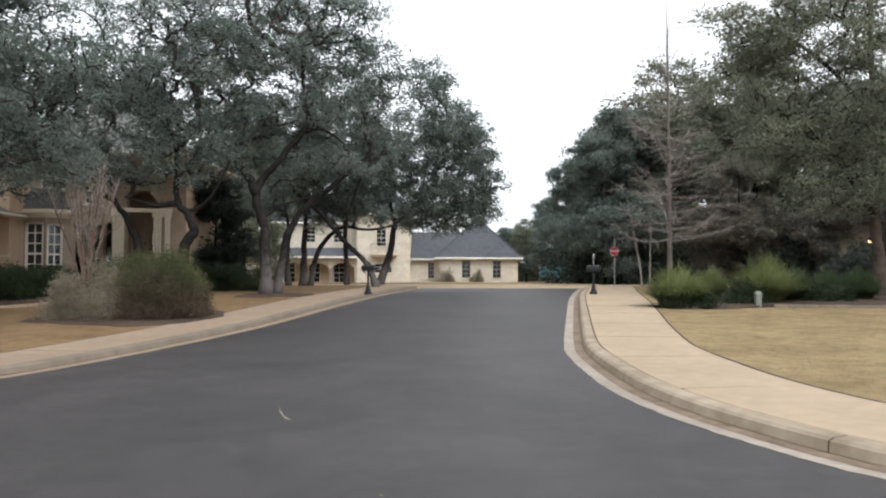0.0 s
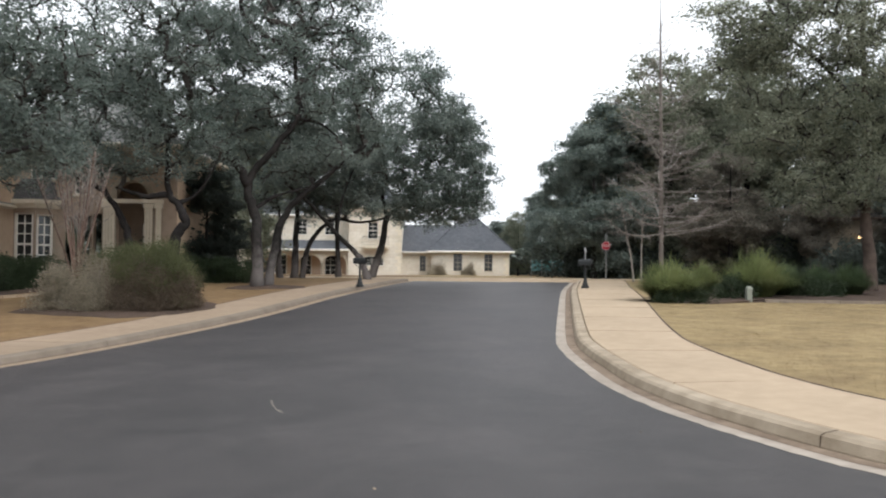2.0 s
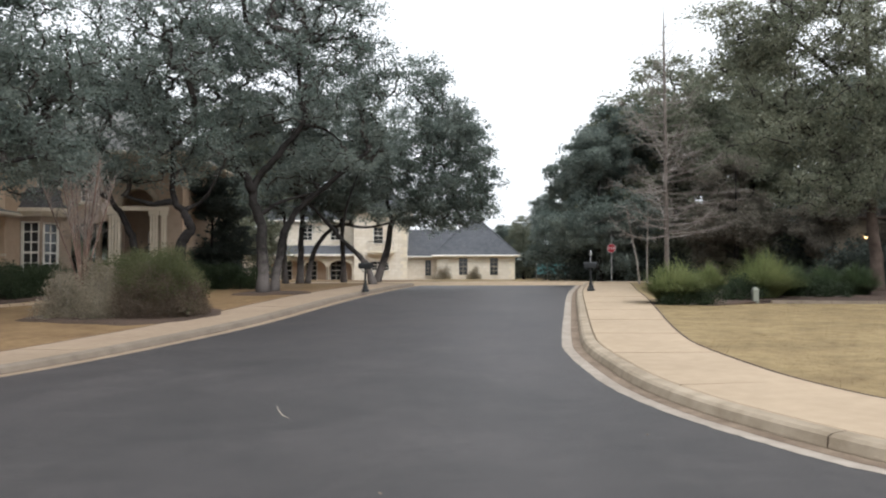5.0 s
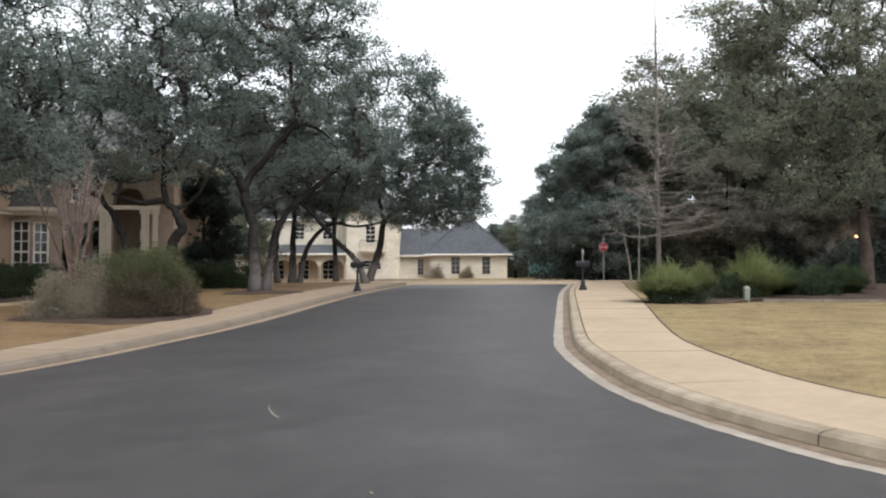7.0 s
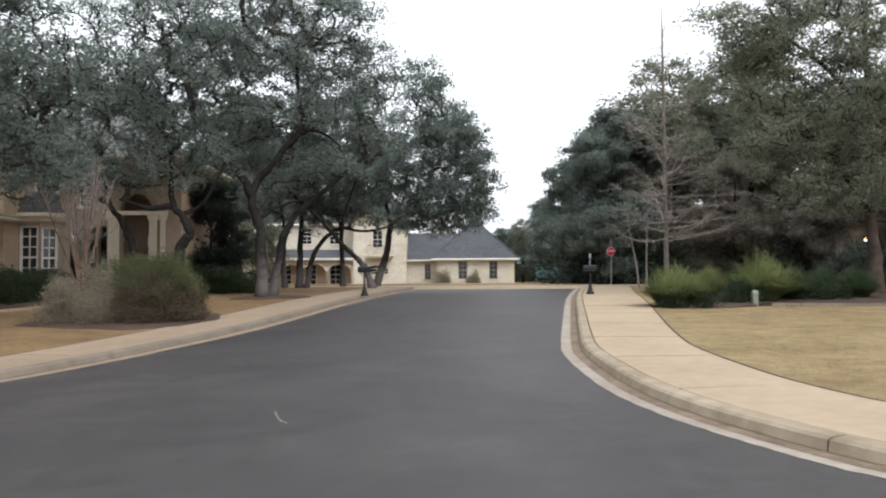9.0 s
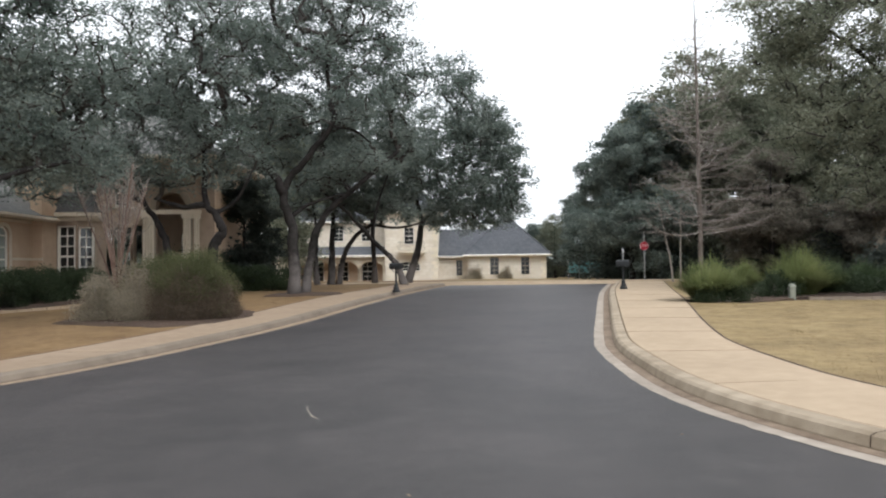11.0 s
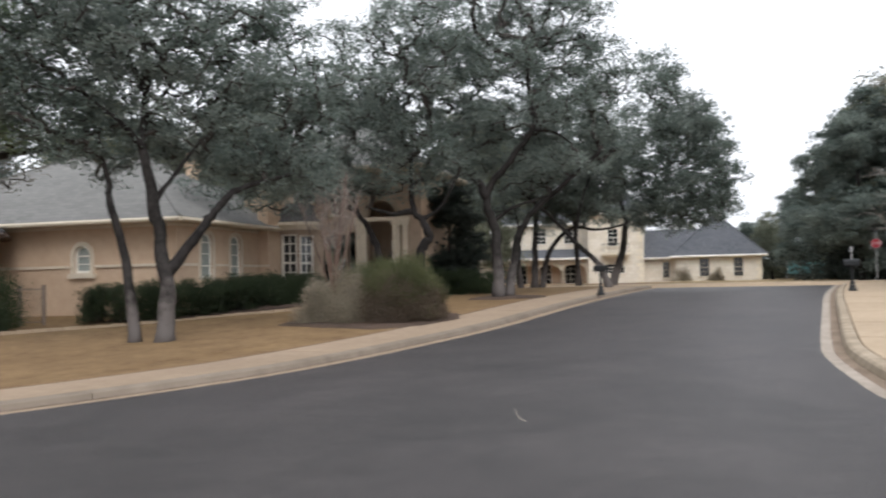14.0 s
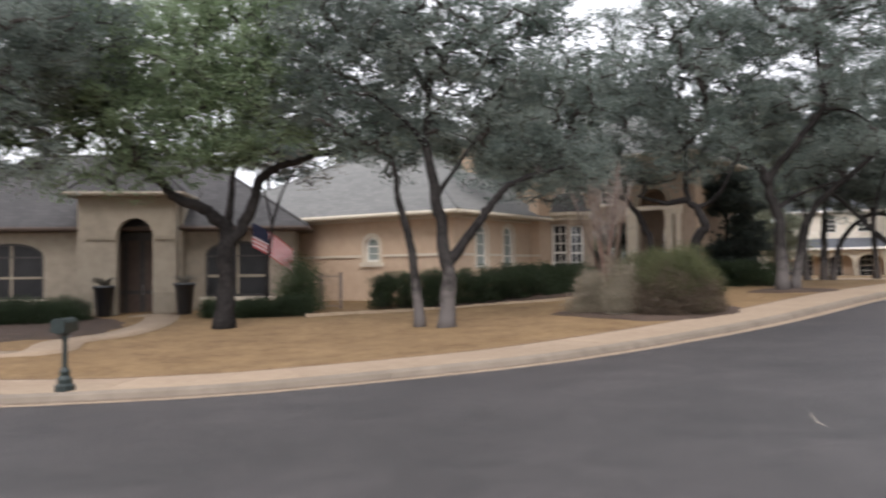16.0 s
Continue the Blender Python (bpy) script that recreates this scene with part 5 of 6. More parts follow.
def undergrowth(pts, width, height, mat, seed, n, label):
    """A loose band of brush along the wood's edge."""
    rng = np.random.default_rng(seed)
    p = spline(pts, 0.5)
    k = rng.integers(0, len(p), n)
    xy = p[k] + rng.normal(size=(n, 2)) * width / 2
    h = height * (0.62 + 0.38 * np.sin(k * 0.35) * np.sin(k * 0.13 + 1)) * rng.uniform(0.6, 1.15, n)
    z = land_z(xy[:, 0], xy[:, 1]) + rng.uniform(0.05, 1, n) * h
    part("undergrowth", leaves_mesh("undergrowth", np.c_[xy, z], np.full(n, 1.5), 60, 0.26, 0.13, mat, rng), mat, None, label, kind="stuff", category="undergrowth")


# On the first two bands the dark leaf paints the shade beneath the trees.
undergrowth([(8.5, 60), (12, 55), (17, 51), (22, 47), (28, 43), (36, 40)], 2.4, 2.4, DARKLEAF, 95, 620, "brush along the wood's edge, leaves darkened for tree shade")
undergrowth([(2, 102), (10, 94), (18, 80), (26, 72), (40, 66)], 3.5, 3.6, DARKLEAF, 96, 620, "brush below the far trees, leaves darkened for tree shade")
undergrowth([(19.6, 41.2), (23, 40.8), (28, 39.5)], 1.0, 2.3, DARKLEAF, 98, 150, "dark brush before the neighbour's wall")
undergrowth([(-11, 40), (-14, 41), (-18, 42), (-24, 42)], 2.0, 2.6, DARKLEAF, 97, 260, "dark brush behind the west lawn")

# tree to the west whose crown hangs over the lawn
tree((-27.5, 11.0, 0.0), [
    ([(-27.5, 11.0, -0.5), (-27.4, 11.1, 2.0), (-26.8, 11.5, 4.2), (-26.0, 12.0, 7.0)], 0.3, 0.08),
    ([(-27.2, 11.2, 3.0), (-25.2, 12.0, 5.2), (-23.4, 12.6, 6.6)], 0.15, 0.04)],
    [(-25.4, 12.2, 7.6, 3.0, 2.8, 1.8), (-23.4, 12.8, 7.8, 2.2, 2.2, 1.6), (-26.8, 11.4, 9.6, 3.4, 3.2, 1.8), (-27.6, 12.2, 5.6, 2.0, 2.0, 1.0), (-20.6, 11.0, 8.5, 1.9, 1.5, 0.9), (-21.3, 10.6, 6.4, 1.0, 1.1, 1.0), (-22.8, 9.5, 7.5, 1.7, 1.4, 1.4), (-22.0, 11.8, 4.7, 1.0, 1.0, 0.6), (-21.9, 12.1, 8.2, 1.7, 1.3, 1.2), (-21.2, 13.3, 8.9, 1.4, 1.2, 0.7)],
    17, 95, 0.13, OAKLEAF, OAK, 21)


# ---- shrubs, hedges ----
def shrub(name, at, size, mat, label, seed, n=160, per=90, leaf=0.075, stems=True, group="", bark=None, spread=0.2, shape=0.5, dry=-9.0, rough=1.0):
    rng = np.random.default_rng(seed)
    ob = thing(name, pose(*at), label, "shrub", group)
    d = rng.normal(size=(n, 3))
    d[:, 2] = np.abs(d[:, 2])
    d /= np.linalg.norm(d, axis=1)[:, None]
    bumps = 1 + rough * (0.14 * np.sin(d[:, 0] * 5 + seed) * np.sin(d[:, 1] * 4 + 1) + 0.08 * rng.normal(size=n)) + (0.12 * (1 - rough) * np.sin(2 * np.arcsin(d[:, 2])))
    c = d * (rng.uniform(0.2, 1, n) ** shape * bumps)[:, None] * np.array(size)
    c[:, 2] = np.maximum(c[:, 2], 0.12)
    if stems:
        b = Build()
        for q in c[::3]:
            b.tube([(q[0] * 0.15, q[1] * 0.15, -0.05), (q[0] * 0.5, q[1] * 0.5, q[2] * 0.5), tuple(q)], [0.018, 0.012, 0.004], 4)
        part("stem_work", b, bark or TWIG, ob, kind="stuff")
    low = (c[:, 2] / size[2] + rng.normal(size=n) * 0.16 < dry) & (np.hypot(c[:, 0], c[:, 1]) > 0)
    for nm, k, mm in (("foliage", ~low, mat), ("dry_foliage", low, DRYSHRUB)):
        if k.any():
            part(nm, leaves_mesh(nm, c[k], rng.uniform(0.8, 1.2, k.sum()) * max(size) / 1.5, per, leaf, leaf * 0.5, mm, rng, 0.9, spread), mm, ob)
    return ob


def ground_at(x, y):
    return float(land_z(x, y))


shrub("round_shrub", (-8.1, 23.7, ground_at(-8.1, 23.7)), (1.22, 1.15, 1.78), SHRUBLEAF, "large rounded green shrub with brownish lower twigs", 51, 700, 130, 0.05, spread=0.12, shape=0.33, dry=0.52, rough=0.5)
shrub("round_shrub", (-9.6, 25.2, ground_at(-9.6, 25.2)), (1.4, 1.0, 1.75), SHRUBLEAF, "rounded green shrub behind the grey sage", 52, 420, 120, 0.05, spread=0.11, shape=0.35, dry=0.3, rough=0.4)
shrub("sage_shrub", (-11.0, 23.9, ground_at(-11.0, 23.9)), (0.6, 0.6, 1.48), GREYSHRUB, "dry grey-tan sage shrub", 53, 120, 130, 0.055, spread=0.14, rough=1.9)
shrub("sage_shrub", (-9.7, 23.3, ground_at(-9.7, 23.3)), (0.62, 0.6, 1.6), GREYSHRUB, "dry grey-tan sage shrub", 54, 120, 130, 0.055, spread=0.14, rough=1.9)


def crepe_myrtle(at, seed, n, height, label):
    rng = np.random.default_rng(seed)
    ob = thing("crepe_myrtle", pose(*at), label, "tree")
    tw = Build()
    for k in range(n):
        a = rng.uniform(0, 2 * math.pi)
        out = rng.uniform(0.2, 1.45)
        top = np.array([math.cos(a) * out, math.sin(a) * out * 0.7, height * rng.uniform(0.72, 1.0) - 0.25 * out])
        path = [np.array([math.cos(a), math.sin(a), 0]) * 0.12, top * np.array([0.16, 0.16, 0.3]), top * np.array([0.58, 0.58, 0.66]), top]
        part("stem", Build().tube(rounded(path, 3), [0.038 - 0.0026 * i for i in range(10)], 6), REDBARK, ob, "", True)
        for j in range(34):
            s = rng.uniform(0.35, 1)
            p = path[1] + (path[3] - path[1]) * s
            e = rng.normal(size=3) * np.array([0.22, 0.22, 0.15]) + np.array([0, 0, 0.38])
            tw.tube([p, p + e * 0.5 + rng.normal(size=3) * 0.04, p + e], [0.011, 0.008, 0.003], 3)
    part("twig_work", tw, CREPETWIG, ob, kind="stuff")


crepe_myrtle((-11.0, 25.1, ground_at(-11.0, 25.1)), 61, 12, 4.9, "bare multi-stemmed crepe myrtle with reddish bark")


def hedge(name, pts, width, height, mat, label, seed, leaf=0.07, dens=95, per=80):
    rng = np.random.default_rng(seed)
    x, y = pts[0]
    base = (x, y, ground_at(x, y))
    ob = thing(name, pose(*base), label, "hedge")
    c = []
    for (x0, y0), (x1, y1) in zip(pts, pts[1:]):
        L = math.hypot(x1 - x0, y1 - y0)
        for k in range(int(L * dens)):
            s = rng.uniform()
            px, py = x0 + (x1 - x0) * s, y0 + (y1 - y0) * s
            nx, ny = -(y1 - y0) / L, (x1 - x0) / L
            o = rng.uniform(-1, 1) * width / 2
            h = height * (0.9 + 0.16 * math.sin(px * 2.1 + py * 1.7) * math.sin(py * 3.1))
            c.append((px + nx * o - base[0], py + ny * o - base[1], ground_at(px, py) - base[2] + h * rng.uniform(0.06, 0.95)))
    c = np.array(c)
    b = Build()
    for q in c[::4]:
        b.tube([(q[0], q[1], -0.3), (q[0] + 0.03, q[1], q[2])], [0.012, 0.006], 3)
    part("stem_work", b, BARK, ob, kind="stuff")
    part("foliage", leaves_mesh("foliage", c, np.full(len(c), 0.45), per, leaf, leaf * 0.55, mat, rng, 0.9, 0.28), mat, ob)
    return ob


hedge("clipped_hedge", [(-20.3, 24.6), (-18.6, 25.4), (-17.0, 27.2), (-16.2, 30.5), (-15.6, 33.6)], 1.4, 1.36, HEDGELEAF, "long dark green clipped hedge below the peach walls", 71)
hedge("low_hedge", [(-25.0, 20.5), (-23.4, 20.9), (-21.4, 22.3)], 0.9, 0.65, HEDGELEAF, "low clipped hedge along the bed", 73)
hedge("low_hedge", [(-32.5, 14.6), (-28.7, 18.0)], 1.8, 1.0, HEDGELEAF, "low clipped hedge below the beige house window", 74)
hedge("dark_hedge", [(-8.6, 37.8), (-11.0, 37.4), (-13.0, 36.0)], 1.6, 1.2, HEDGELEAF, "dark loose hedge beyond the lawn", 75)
shrub("upright_shrub", (-22.65, 23.0, ground_at(-22.65, 23.0)), (0.75, 0.7, 2.0), UPRIGHTLEAF, "upright mid green shrub by the fence", 55, 160, 80)
shrub("foundation_shrub", (-0.3, 76.5, 0.9), (0.8, 0.6, 1.3), GREYSHRUB, "grey foundation shrub against the limestone wall", 56, 60, 60, 0.1)
shrub("foundation_shrub", (2.6, 76.6, 0.9), (0.7, 0.6, 1.1), GREYSHRUB, "grey foundation shrub against the limestone wall", 57, 60, 60, 0.1)


def fountain_grass(at, size, seed, n=4600, label="large clump of arching green ornamental grass", mat=None):
    rng = np.random.default_rng(seed)
    ob = thing("ornamental_grass", pose(*at), label, "ornamental grass", "ornamental grasses")
    me = bpy.data.meshes.new("blades")
    a = rng.uniform(0, 2 * np.pi, n)
    lean = rng.uniform(0.0, 1.45, n) ** 0.8
    d = np.stack([np.cos(a), np.sin(a)], 1)
    foot = d * (rng.uniform(0, 0.3, n) * size[0])[:, None]
    L = (rng.uniform(0.4, 1.0, n) + 0.26 * rng.uniform(0, 1, n) ** 4) * (0.95 + 0.08 * np.sin(3 * a + seed))
    L = L * (1.02 - 0.2 * lean)
    v, f = [], []
    side = np.stack([-d[:, 1], d[:, 0]], 1) * 0.013
    hs = [(0, 0, 1.0), (0.3, 0.45, 1.0), (0.65, 0.82, 0.8), (1.0, 1.05, 0.1)]
    rings = []
    for out, up, wd in hs:
        xy = foot + d * (out * lean * L * size[0] * 0.9)[:, None]
        z = up * L * size[2] * (1 - 0.44 * lean * out)
        xy = xy + rng.normal(size=xy.shape) * 0.11 * out
        rings.append((np.c_[xy - side * wd, z], np.c_[xy + side * wd, z]))
    v = np.stack([r for pair in rings for r in pair], 1).reshape(-1, 3)
    for i in range(n):
        q = i * 8
        f += [(q, q + 1, q + 3, q + 2), (q + 2, q + 3, q + 5, q + 4), (q + 4, q + 5, q + 7, q + 6)]
    me.from_pydata(v.tolist(), [], f)
    me.materials.append(mat or BLADE)
    part("blades", me, None, ob)
    return ob


fountain_grass((7.35, 26.9, ground_at(7.35, 26.9)), (1.5, 1.4, 1.42), 81)
fountain_grass((11.1, 29.3, ground_at(11.1, 29.3)), (1.75, 1.5, 1.7), 82, 5600)
# The next three clumps take a darker leaf to paint the oak's shade.
fountain_grass((12.6, 30.3, ground_at(12.6, 30.3)), (1.05, 1.0, 1.25), 83, mat=UPRIGHTLEAF)
fountain_grass((14.0, 30.8, ground_at(14.0, 30.8)), (1.05, 1.0, 1.2), 84, mat=UPRIGHTLEAF)
fountain_grass((15.3, 31.0, ground_at(15.3, 31.0)), (1.05, 1.0, 1.25), 85, mat=UPRIGHTLEAF)
fountain_grass((9.9, 31.5, ground_at(9.9, 31.5)), (1.0, 1.0, 1.2), 86)
shrub("low_shrub", (7.6, 26.25, ground_at(7.6, 26.25)), (1.0, 0.45, 0.5), HEDGELEAF, "low dark green shrub below the arching grass", 60, 70, 70)
shrub("low_shrub", (10.0, 28.3, ground_at(10.0, 28.3)), (0.75, 0.6, 0.75), HEDGELEAF, "low dark green shrub in the mulch bed", 58, 70, 70)
shrub("low_shrub", (13.4, 29.6, ground_at(13.4, 29.6)), (0.9, 0.6, 0.7), HEDGELEAF, "low dark green shrub in the mulch bed", 59, 70, 70)


# ---- street furniture and small things ----
def mailbox(x, y, turn, label, finial=False, mat=None):
    ob = thing("mailbox", pose(x, y, float(road_z(x, y)) + 0.138, 0, 0, turn), label, "mailbox", "mailboxes")
    m = mat or IRON
    part("base", Build().lathe([(0.165, 0), (0.165, 0.09), (0.12, 0.13), (0.12, 0.2), (0.08, 0.26), (0.09, 0.33), (0.052, 0.4)], sides=8, square=True), m, ob, "stepped iron base", False)
    part("post", Build().lathe([(0.05, 0.38), (0.042, 0.7), (0.038, 0.92), (0.06, 0.95), (0.04, 0.99)], sides=10), m, ob)
    part("bracket", Build().box((-0.05, -0.25, 0.97), (0.05, 0.25, 1.0)).tube([(0, -0.22, 0.97), (0, -0.1, 0.86), (0, 0.0, 0.74)], [0.014, 0.014, 0.014], 5).tube([(0, 0.22, 0.97), (0, 0.1, 0.86), (0, 0, 0.74)], [0.014, 0.014, 0.014], 5), m, ob)
    b = Build()
    prof = [(-0.11, 1.0), (0.11, 1.0), (0.11, 1.13)] + [(0.11 * math.cos(a), 1.13 + 0.1 * math.sin(a)) for a in np.linspace(0, math.pi, 9)[1:-1]] + [(-0.11, 1.13)]
    b.slab([(px, -0.27, pz) for px, pz in prof], (0, 0.54, 0))
    box = part("box", b, m, ob, "domed letter box")
    part("flap", Build().slab([(px * 1.06, -0.285, 1.0 + (pz - 1.0) * 1.04) for px, pz in prof], (0, 0.012, 0)), m, box)
    if finial:
        part("finial", Build().lathe([(0.03, 1.2), (0.028, 1.5), (0.06, 1.53), (0.05, 1.66), (0.012, 1.75)], sides=8), STEEL, ob, "pale metal finial")
    return ob


mailbox(-13.31, 7.81, 35, "dark green cast-iron mailbox on an ornate post", mat=VERDIGRIS)
mailbox(-3.4, 34.95, 70, "black cast-iron mailbox on an ornate post")
mailbox(6.16, 35.45, 66, "black cast-iron mailbox with a tall finial", True)


def stop_sign():
    x, y = 9.74, 49.0
    ob = thing("stop_sign", pose(x, y, float(land_z(x, y)) - 0.02, 0, 0, -18), "red octagonal stop sign on a slim post", "stop sign")
    part("post", Build().box((-0.025, 0, -0.2), (0.025, 0.05, 2.75)), STEEL, ob)
    R = 0.275
    face = part("sign_plate", Build().slab([(R * math.cos(a), -0.02, 2.0 + R * math.sin(a)) for a in [math.pi / 8 + math.pi / 4 * i for i in range(8)]], (0, 0.012, 0)), RED, ob)
    ring = Build()
    pts = [[(r * math.cos(a), -0.023, 2.0 + r * math.sin(a)) for a in [math.pi / 8 + math.pi / 4 * i for i in range(9)]] for r in (R * 0.97, R * 0.91)]
    for i in range(8):
        ring.slab([pts[0][i], pts[0][i + 1], pts[1][i + 1], pts[1][i]], (0, 0.002, 0))
    part("border", ring, SIGNWHITE, face)
    cu = bpy.data.curves.new("lettering", "FONT")
    cu.body, cu.size, cu.extrude, cu.align_x, cu.align_y = "STOP", 0.21, 0.002, "CENTER", "CENTER"
    tmp = new("lettering", cu)
    me = bpy.data.meshes.new_from_object(tmp)
    bpy.data.objects.remove(tmp)
    me.materials.clear()
    me.materials.append(SIGNWHITE)
    t = part("lettering", me, None, face)
    t.matrix_local = pose(0, -0.024, 2.0, 90)


stop_sign()


def utility_pedestal(x, y):
    ob = thing("utility_pedestal", pose(x, y, ground_at(x, y) - 0.02), "small pale green utility pedestal in the bed", "utility box")
    part("body", Build().lathe([(0.12, 0), (0.12, 0.4), (0.11, 0.44), (0.08, 0.48)], sides=4, square=True), BOXGREEN, ob)
    part("cap", Build().lathe([(0.135, 0.39), (0.135, 0.44), (0.07, 0.53)], sides=4, square=True), BOXGREEN, ob)


utility_pedestal(10.05, 27.1)


def bed_edging(name, pts, mat, label, w=0.14, h=0.12):
    """Low stones laid in a row."""
    c = spline(pts, 0.45)
    ob = thing(name, Matrix(), label, "edging", kind="structure")
    rng = random.Random(5)
    for a, b in zip(c, c[1:]):
        d = (b - a) / np.linalg.norm(b - a)
        n = np.array([-d[1], d[0]]) * w / 2 * rng.uniform(0.85, 1.1)
        p, q = a + d * 0.01, b - d * 0.01
        z = ground_at(*a) + h * rng.uniform(0.85, 1.1)
        bb = Build().slab([(*(p - n), z), (*(q - n), z), (*(q + n), z), (*(p + n), z)], (0, 0, -h - 0.15))
        part("edging_stone", bb, mat, ob)


# The east edging's dark tone stands in for the tall oak's shade.
bed_edging("edging_east", [(10.6, 27.2), (13, 27.0), (16, 26.6), (20, 26.5), (26, 25)], KERBDARK, "limestone edging round the planted bed, darkened for tree shade", 0.16, 0.07)
bed_edging("edging_west", [(-21.0, 21.6), (-19.6, 22.9), (-17.8, 24.2), (-15.9, 26.6), (-14.4, 28.4), (-13.6, 31.0)], CONCRETE, "pale edging along the foundation bed", 0.2, 0.1)


def bed(name, outline, label):
    """A low mound of mulch."""
    c = spline(outline + [outline[0]], 0.5)[:-1]
    m = c.mean(axis=0)
    b = Build()
    rings = [1.0, 0.9, 0.6, 0.3]
    for k, s in enumerate(rings):
        for i, q in enumerate(c):
            p = m + (q - m) * s * (1 + 0.03 * math.sin(i * 1.7))
            b.v.append((float(p[0]), float(p[1]), ground_at(*p) + (-0.03, 0.05, 0.07, 0.08)[k]))
    n = len(c)
    for k in range(3):
        for i in range(n):
            b.f.append((k * n + i, k * n + (i + 1) % n, (k + 1) * n + (i + 1) % n, (k + 1) * n + i))
    b.f.append(tuple(3 * n + i for i in range(n)))
    part(name, b, MULCH, None, label, True, "mulch bed", "structure")


bed("mulch_bed", [(-12.4, 23.6), (-10.2, 22.3), (-7.9, 21.4), (-6.5, 23.2), (-6.9, 25.8), (-9.2, 26.4), (-12.0, 26.3)], "dark mulch bed round the shrubs")
bed("mulch_bed", [(5.9, 26.4), (8.0, 25.7), (10.2, 27.0), (14, 27.2), (20, 26.8), (34, 28), (36, 42), (20, 46), (12, 42), (9, 34), (7.3, 30)], "dark mulch bed below the grasses")
bed("mulch_bed", [(-8.6, 32.9), (-7.0, 32.5), (-5.4, 33.4), (-6.0, 34.8), (-8.0, 35.2)], "dark mulch ring round the oak")
bed("mulch_bed", [(-24.1, 11.4), (-23.7, 13.1), (-23.3, 14.5), (-24.8, 17.0), (-27.3, 18.7), (-30.3, 19.4), (-32.9, 19.3), (-38.1, 18.2)], "dark mulch bed before the beige house")
bed("mulch_bed", [(-16.0, 26.8), (-15.1, 28.8), (-14.2, 31.5), (-14.4, 35), (-17.6, 35), (-18.2, 27.2), (-19.6, 27.0), (-20.2, 24.9), (-18.0, 25.0)], "dark mulch bed below the clipped hedge")


def entry_walk():
    c = spline([(-28.9, 20.3), (-27.5, 20.4), (-24.8, 18.0), (-22.9, 15.4), (-22.3, 13.3), (-20.6, 10.5), (-33, 8.5)], 0.5)
    b = strip(c, 1, [(-0.65, 0.05), (-0.64, 0.175), (0.64, 0.175), (0.65, 0.05)])
    part("garden_path", b, DIMCONCRETE, None, "pale concrete path curving to the arched door", True, "path", "structure")


entry_walk()


def planter(x, y):
    ob = thing("planter", pose(x, y, ground_at(x, y) + 0.04), "tall black glazed planter with a spiky plant", "planter", "entry planters")
    part("pot", Build().lathe([(0.25, 0), (0.27, 0.03), (0.37, 1.08), (0.42, 1.1), (0.42, 1.22), (0.36, 1.22), (0.33, 1.12)], sides=20), POT, ob, "", True)
    rng = np.random.default_rng(int(abs(x) * 10))
    b = Build()
    for k in range(26):
        a, l = rng.uniform(0, 6.28), rng.uniform(0.35, 0.7)
        d = np.array([math.cos(a), math.sin(a), 0])
        b.tube([(0, 0, 1.08), d * l * 0.5 + np.array([0, 0, 1.18 + l * 0.55]), d * l + np.array([0, 0, 1.16 + l * 0.4])], [0.03, 0.022, 0.004], 4)
    part("plant", b, BROWNLEAF, ob)


planter(-29.96, 19.52)
planter(-27.0, 21.1)


def iron_fence():
    ob = thing("iron_fence", pose(-23.7, 23.7, ground_at(-23.7, 23.7)), "brown iron fence panel between the houses", "fence")
    run = np.array([2.0, 0.6])
    for s in (0.0, 0.6, 1.0):
        p = run * s
        part("post", Build().box((p[0] - 0.05, p[1] - 0.05, -0.2), (p[0] + 0.05, p[1] + 0.05, 1.45)), FENCEBROWN, ob)
    for z in (0.15, 1.3):
        part("rail", Build().tube([(0, 0, z), (run[0], run[1], z)], [0.022, 0.022], 6), FENCEBROWN, ob)
    for s in np.linspace(0.05, 0.95, 17):
        p = run * s
        part("picket", Build().tube([(p[0], p[1], 0.1), (p[0], p[1], 1.36)], [0.009, 0.009], 5), FENCEBROWN, ob)


iron_fence()


